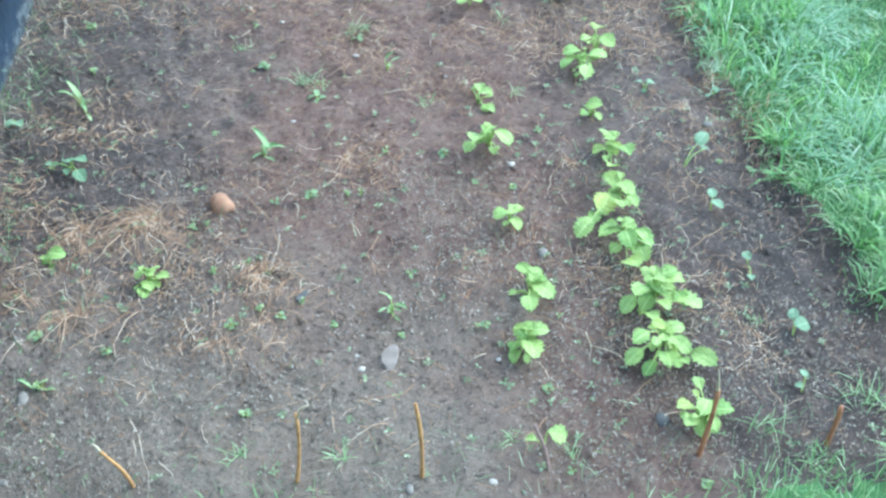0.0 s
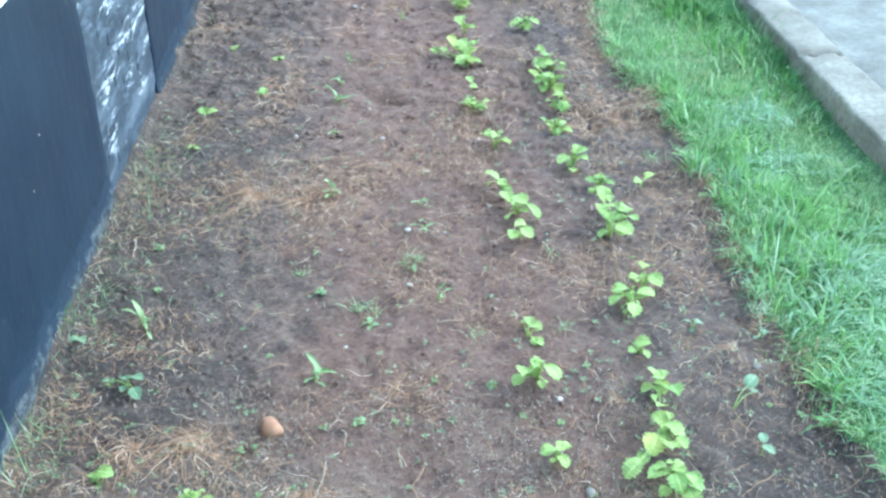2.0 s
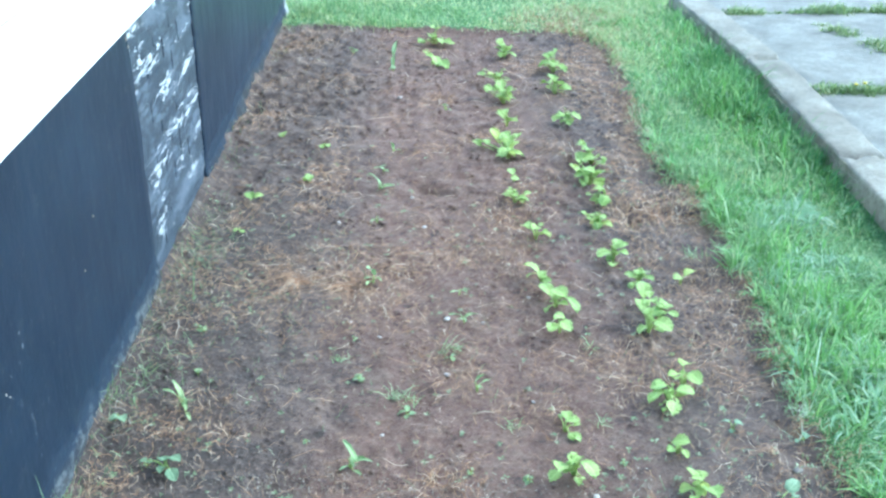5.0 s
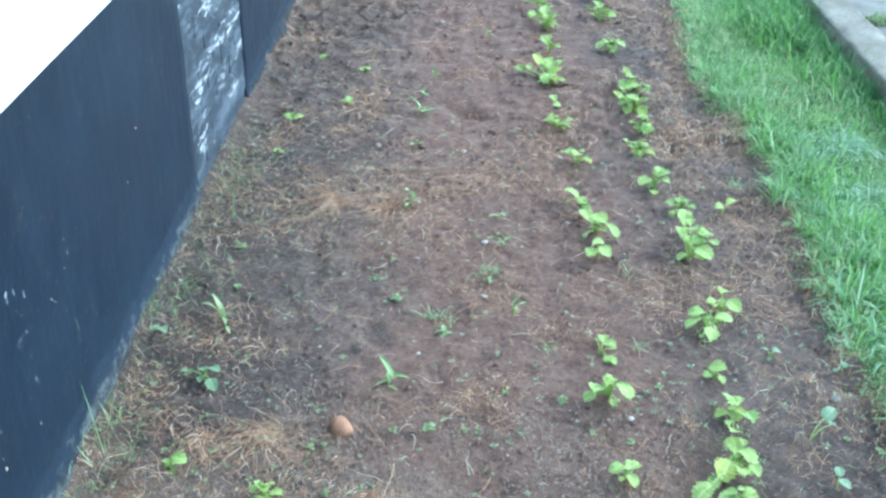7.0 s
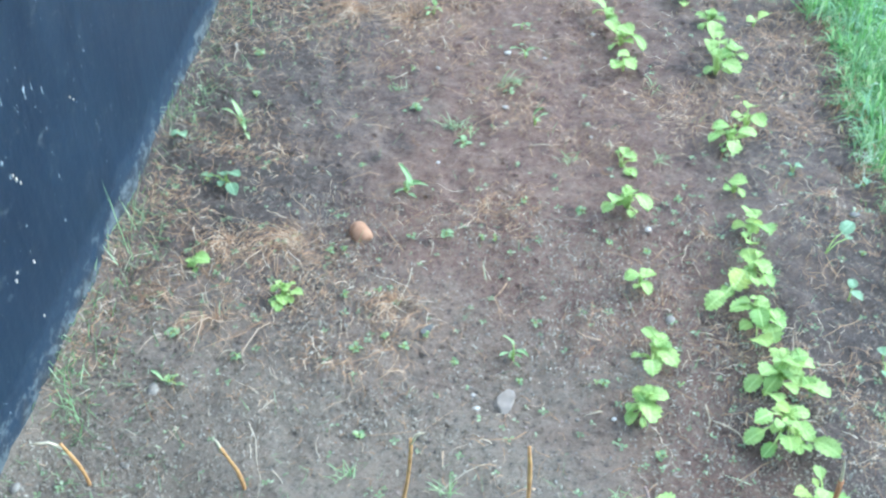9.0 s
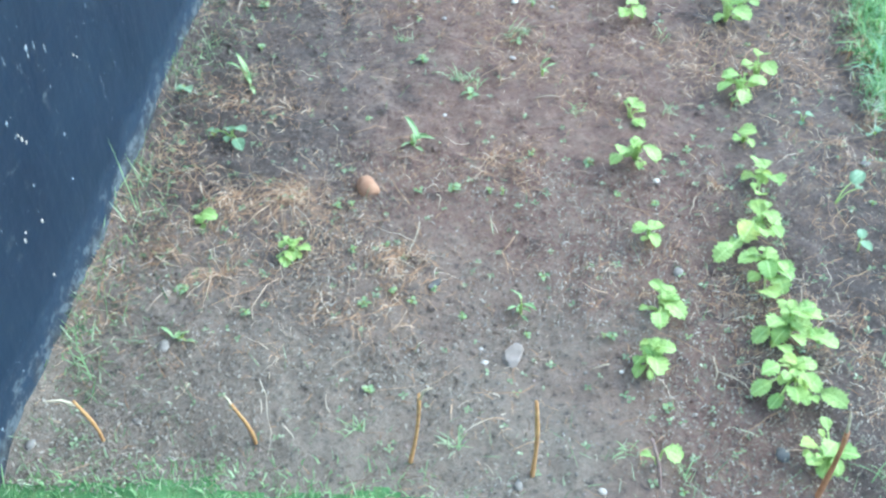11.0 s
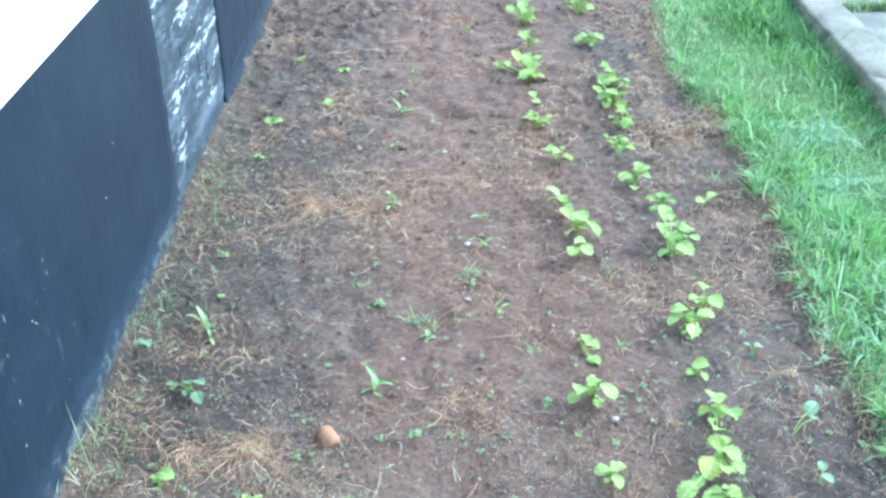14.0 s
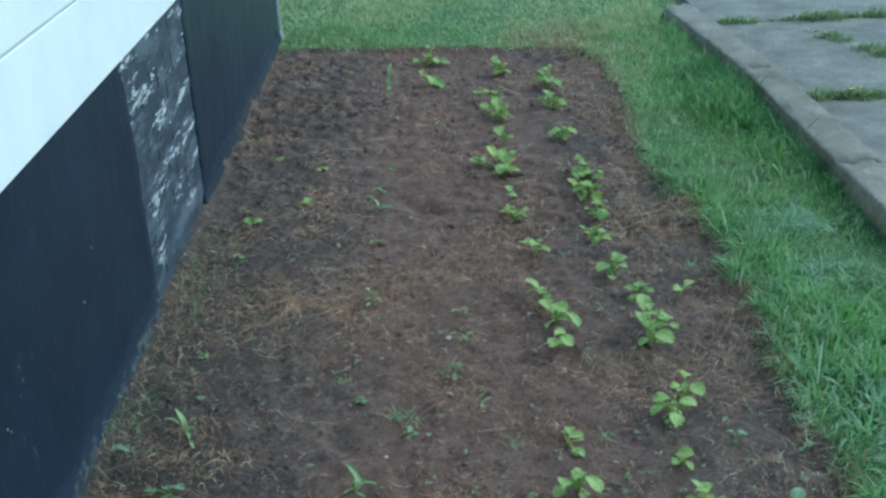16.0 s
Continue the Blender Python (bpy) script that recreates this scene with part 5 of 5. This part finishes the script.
def green_chance(x, y):
    return np.clip(0.04 + 0.35 * np.clip(field(x, y, 3, 95, 2) - 0.1, 0, 1) + 0.25 * np.clip((-0.55 - x) / 0.2, 0, 1) + 0.65 * np.clip((1.18 - y) / 0.2, 0, 1), 0, 1)


litter(9000, -0.79, 1.2, 0.95, 3.4, green_chance, 0.022, 0.0017, "grass_seedlings", TINY, "thin green grass seedlings in the bed", 0.55, 0.25)
litter(1500, -0.79, -0.68, 0.95, 6.3, lambda x, y: np.clip(0.35 + field(x, y, 5, 97), 0, 1) * np.clip((3.4 - y) / 1.0, 0.25, 1), 0.030, 0.0020, "wall_foot_grass", TINY, "sparse grass at the foot of the wall", 0.4, 0.25)


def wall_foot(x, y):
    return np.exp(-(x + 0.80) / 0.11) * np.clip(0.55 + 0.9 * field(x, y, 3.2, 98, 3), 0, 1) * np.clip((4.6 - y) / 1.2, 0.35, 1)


# real moss, spread thicker so its dark colour stands in for edge dimness
litter(16000, -0.80, -0.40, 0.95, 6.3, wall_foot, 0.016, 0.0024, "wall_foot_moss", MOSS, "dark green moss and fine weeds, also darkening the wall foot", 0.65, 0.3)
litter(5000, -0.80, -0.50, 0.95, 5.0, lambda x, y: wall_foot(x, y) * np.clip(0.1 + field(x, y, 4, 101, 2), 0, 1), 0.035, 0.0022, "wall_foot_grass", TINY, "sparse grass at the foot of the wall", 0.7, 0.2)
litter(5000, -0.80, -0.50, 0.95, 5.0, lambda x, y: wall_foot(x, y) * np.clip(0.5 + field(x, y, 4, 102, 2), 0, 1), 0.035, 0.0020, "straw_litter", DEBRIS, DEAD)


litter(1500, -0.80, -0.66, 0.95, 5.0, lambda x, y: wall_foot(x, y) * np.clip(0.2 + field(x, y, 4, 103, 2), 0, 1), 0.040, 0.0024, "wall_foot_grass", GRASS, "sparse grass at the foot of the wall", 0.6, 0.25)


def rosettes(count, chance):
    """Tiny weed seedlings, four small leaves each, as one mesh."""
    x, y = scatter(count, -0.78, 1.15, 1.0, 4.2, lambda x, y: (bed(x, y) > 0.0) & (np.random.random(len(x)) < chance(x, y)))
    verts, faces = [], []
    for px, py in zip(x, y):
        z, size, off = float(land(px, py)) + 0.004, random.uniform(0.004, 0.010), random.uniform(0, 6.28)
        for k in range(random.choice((2, 3, 4, 4))):
            a = off + k * 1.57 + random.uniform(-0.3, 0.3)
            c, s, b = math.cos(a), math.sin(a), len(verts)
            lift = random.uniform(0.1, 0.5) * size
            for u, w, up in ((0.1, 0, 0), (0.7, 0.38, 0.8), (1.3, 0, 1.0), (0.7, -0.38, 0.8)):
                verts.append((px + (u * c - w * s) * size, py + (u * s + w * c) * size, z + up * lift))
            faces.append((b, b + 1, b + 2, b + 3))
    ob = mesh_object("tiny_weeds", verts, faces, TINY)
    tagged(ob, "scattered tiny green weed seedlings in the soil", "weeds", kind="stuff")


rosettes(2800, lambda x, y: np.clip(0.12 + 0.5 * np.clip(field(x, y, 2.5, 99, 2), 0, 1) + 0.16 * (y < 2.2) + 0.25 * np.clip((-0.35 - x) / 0.3, 0, 1), 0, 1))


def crumbs(name, count, y0, y1, small, big, mat, label, x1=1.16):
    """Loose crumbs of earth: rough little lumps, as one mesh."""
    bm = bmesh.new()
    bmesh.ops.create_icosphere(bm, subdivisions=1, radius=1.0)
    co = np.array([v.co[:] for v in bm.verts])
    tri = np.array([[v.index for v in f.verts] for f in bm.faces])
    bm.free()
    x, y = scatter(count, -0.79, x1, y0, y1, lambda x, y: (bed(x, y) > -0.01) & (np.random.random(len(x)) < np.clip(0.45 + 0.7 * field(x, y, 4, 110, 2), 0.08, 1)))
    k = len(x)
    r = small + (big - small) * np.random.random(k) ** 6
    shape = r[:, None, None] * np.random.uniform(0.6, 1.25, (k, 1, 3)) * co[None] * np.random.uniform(0.75, 1.2, (k, len(co), 1))
    shape[:, :, 2] *= 0.5
    v = shape + np.stack((x, y, land(x, y) + r * 0.05), 1)[:, None]
    f = (tri[None] + (np.arange(k) * len(co))[:, None, None]).reshape(-1, 3)
    ob = mesh_object(name, v.reshape(-1, 3).tolist(), f.tolist(), mat)
    tagged(ob, label, "soil", kind="stuff")


crumbs("soil_crumbs", 15000, 1.2, 3.4, 0.0026, 0.0100, SOIL, "loose dark crumbs and clods of soil")
crumbs("soil_crumbs", 8000, 3.4, 6.2, 0.0036, 0.017, SOIL, "loose dark crumbs and clods of soil")
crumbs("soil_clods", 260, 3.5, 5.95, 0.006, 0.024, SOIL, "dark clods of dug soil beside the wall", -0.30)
crumbs("grit", 2600, 0.95, 2.2, 0.0012, 0.0040, STONE_PINK, "fine pale grit scattered on the soil")


crumbs("soil_crumbs", 6000, 0.95, 1.7, 0.0013, 0.0048, STONE_DULL, "loose grey-brown crumbs of dry soil")


# ---------------------------------------------------------------- bricks of the bare patch
def build_bricks():
    shapes = []
    for s in range(4):
        bm = bmesh.new()
        box(bm, -0.02, 0, 0, 0.0, 1, 1, 0.0)
        for v in bm.verts:
            v.co += Vector((0.0022 * math.sin(s * 2.1 + v.index * 1.7), 0.003 * math.sin(s + v.index), 0.03 * math.sin(s * 1.3 + v.index * 2.3)))
        bmesh.ops.bevel(bm, geom=[e for e in bm.edges], offset=0.0014, segments=1, affect="EDGES")
        me = bpy.data.meshes.new("brick")
        bm.to_mesh(me)
        bm.free()
        me.materials.append(BRICK)
        shapes.append(me)
    rng = random.Random(2)
    for row in range(12):
        z = 0.0 + row * 0.075
        y = 2.80 - (0.1125 if row % 2 else 0.0)
        while y < 4.05:
            ob = new("brick", rng.choice(shapes))
            ob.parent = HOUSE
            ob.matrix_basis = Matrix.Translation((lean_x(z + 0.03) - 0.0075 + rng.uniform(-0.0005, 0.0005), y + 0.005, z + 0.005)) @ Matrix.Diagonal((1, 0.2290, min(0.069, PLINTH - z - 0.005), 1))
            y += 0.225
    bm = bmesh.new()
    box(bm, -0.035, 2.86, -0.05, -0.0085, 4.05, PLINTH - 0.004)
    for v in bm.verts:
        v.co.x += lean_x(v.co.z)
    part("mortar_bed", bm, BRICK, HOUSE, smooth=False)


build_bricks()
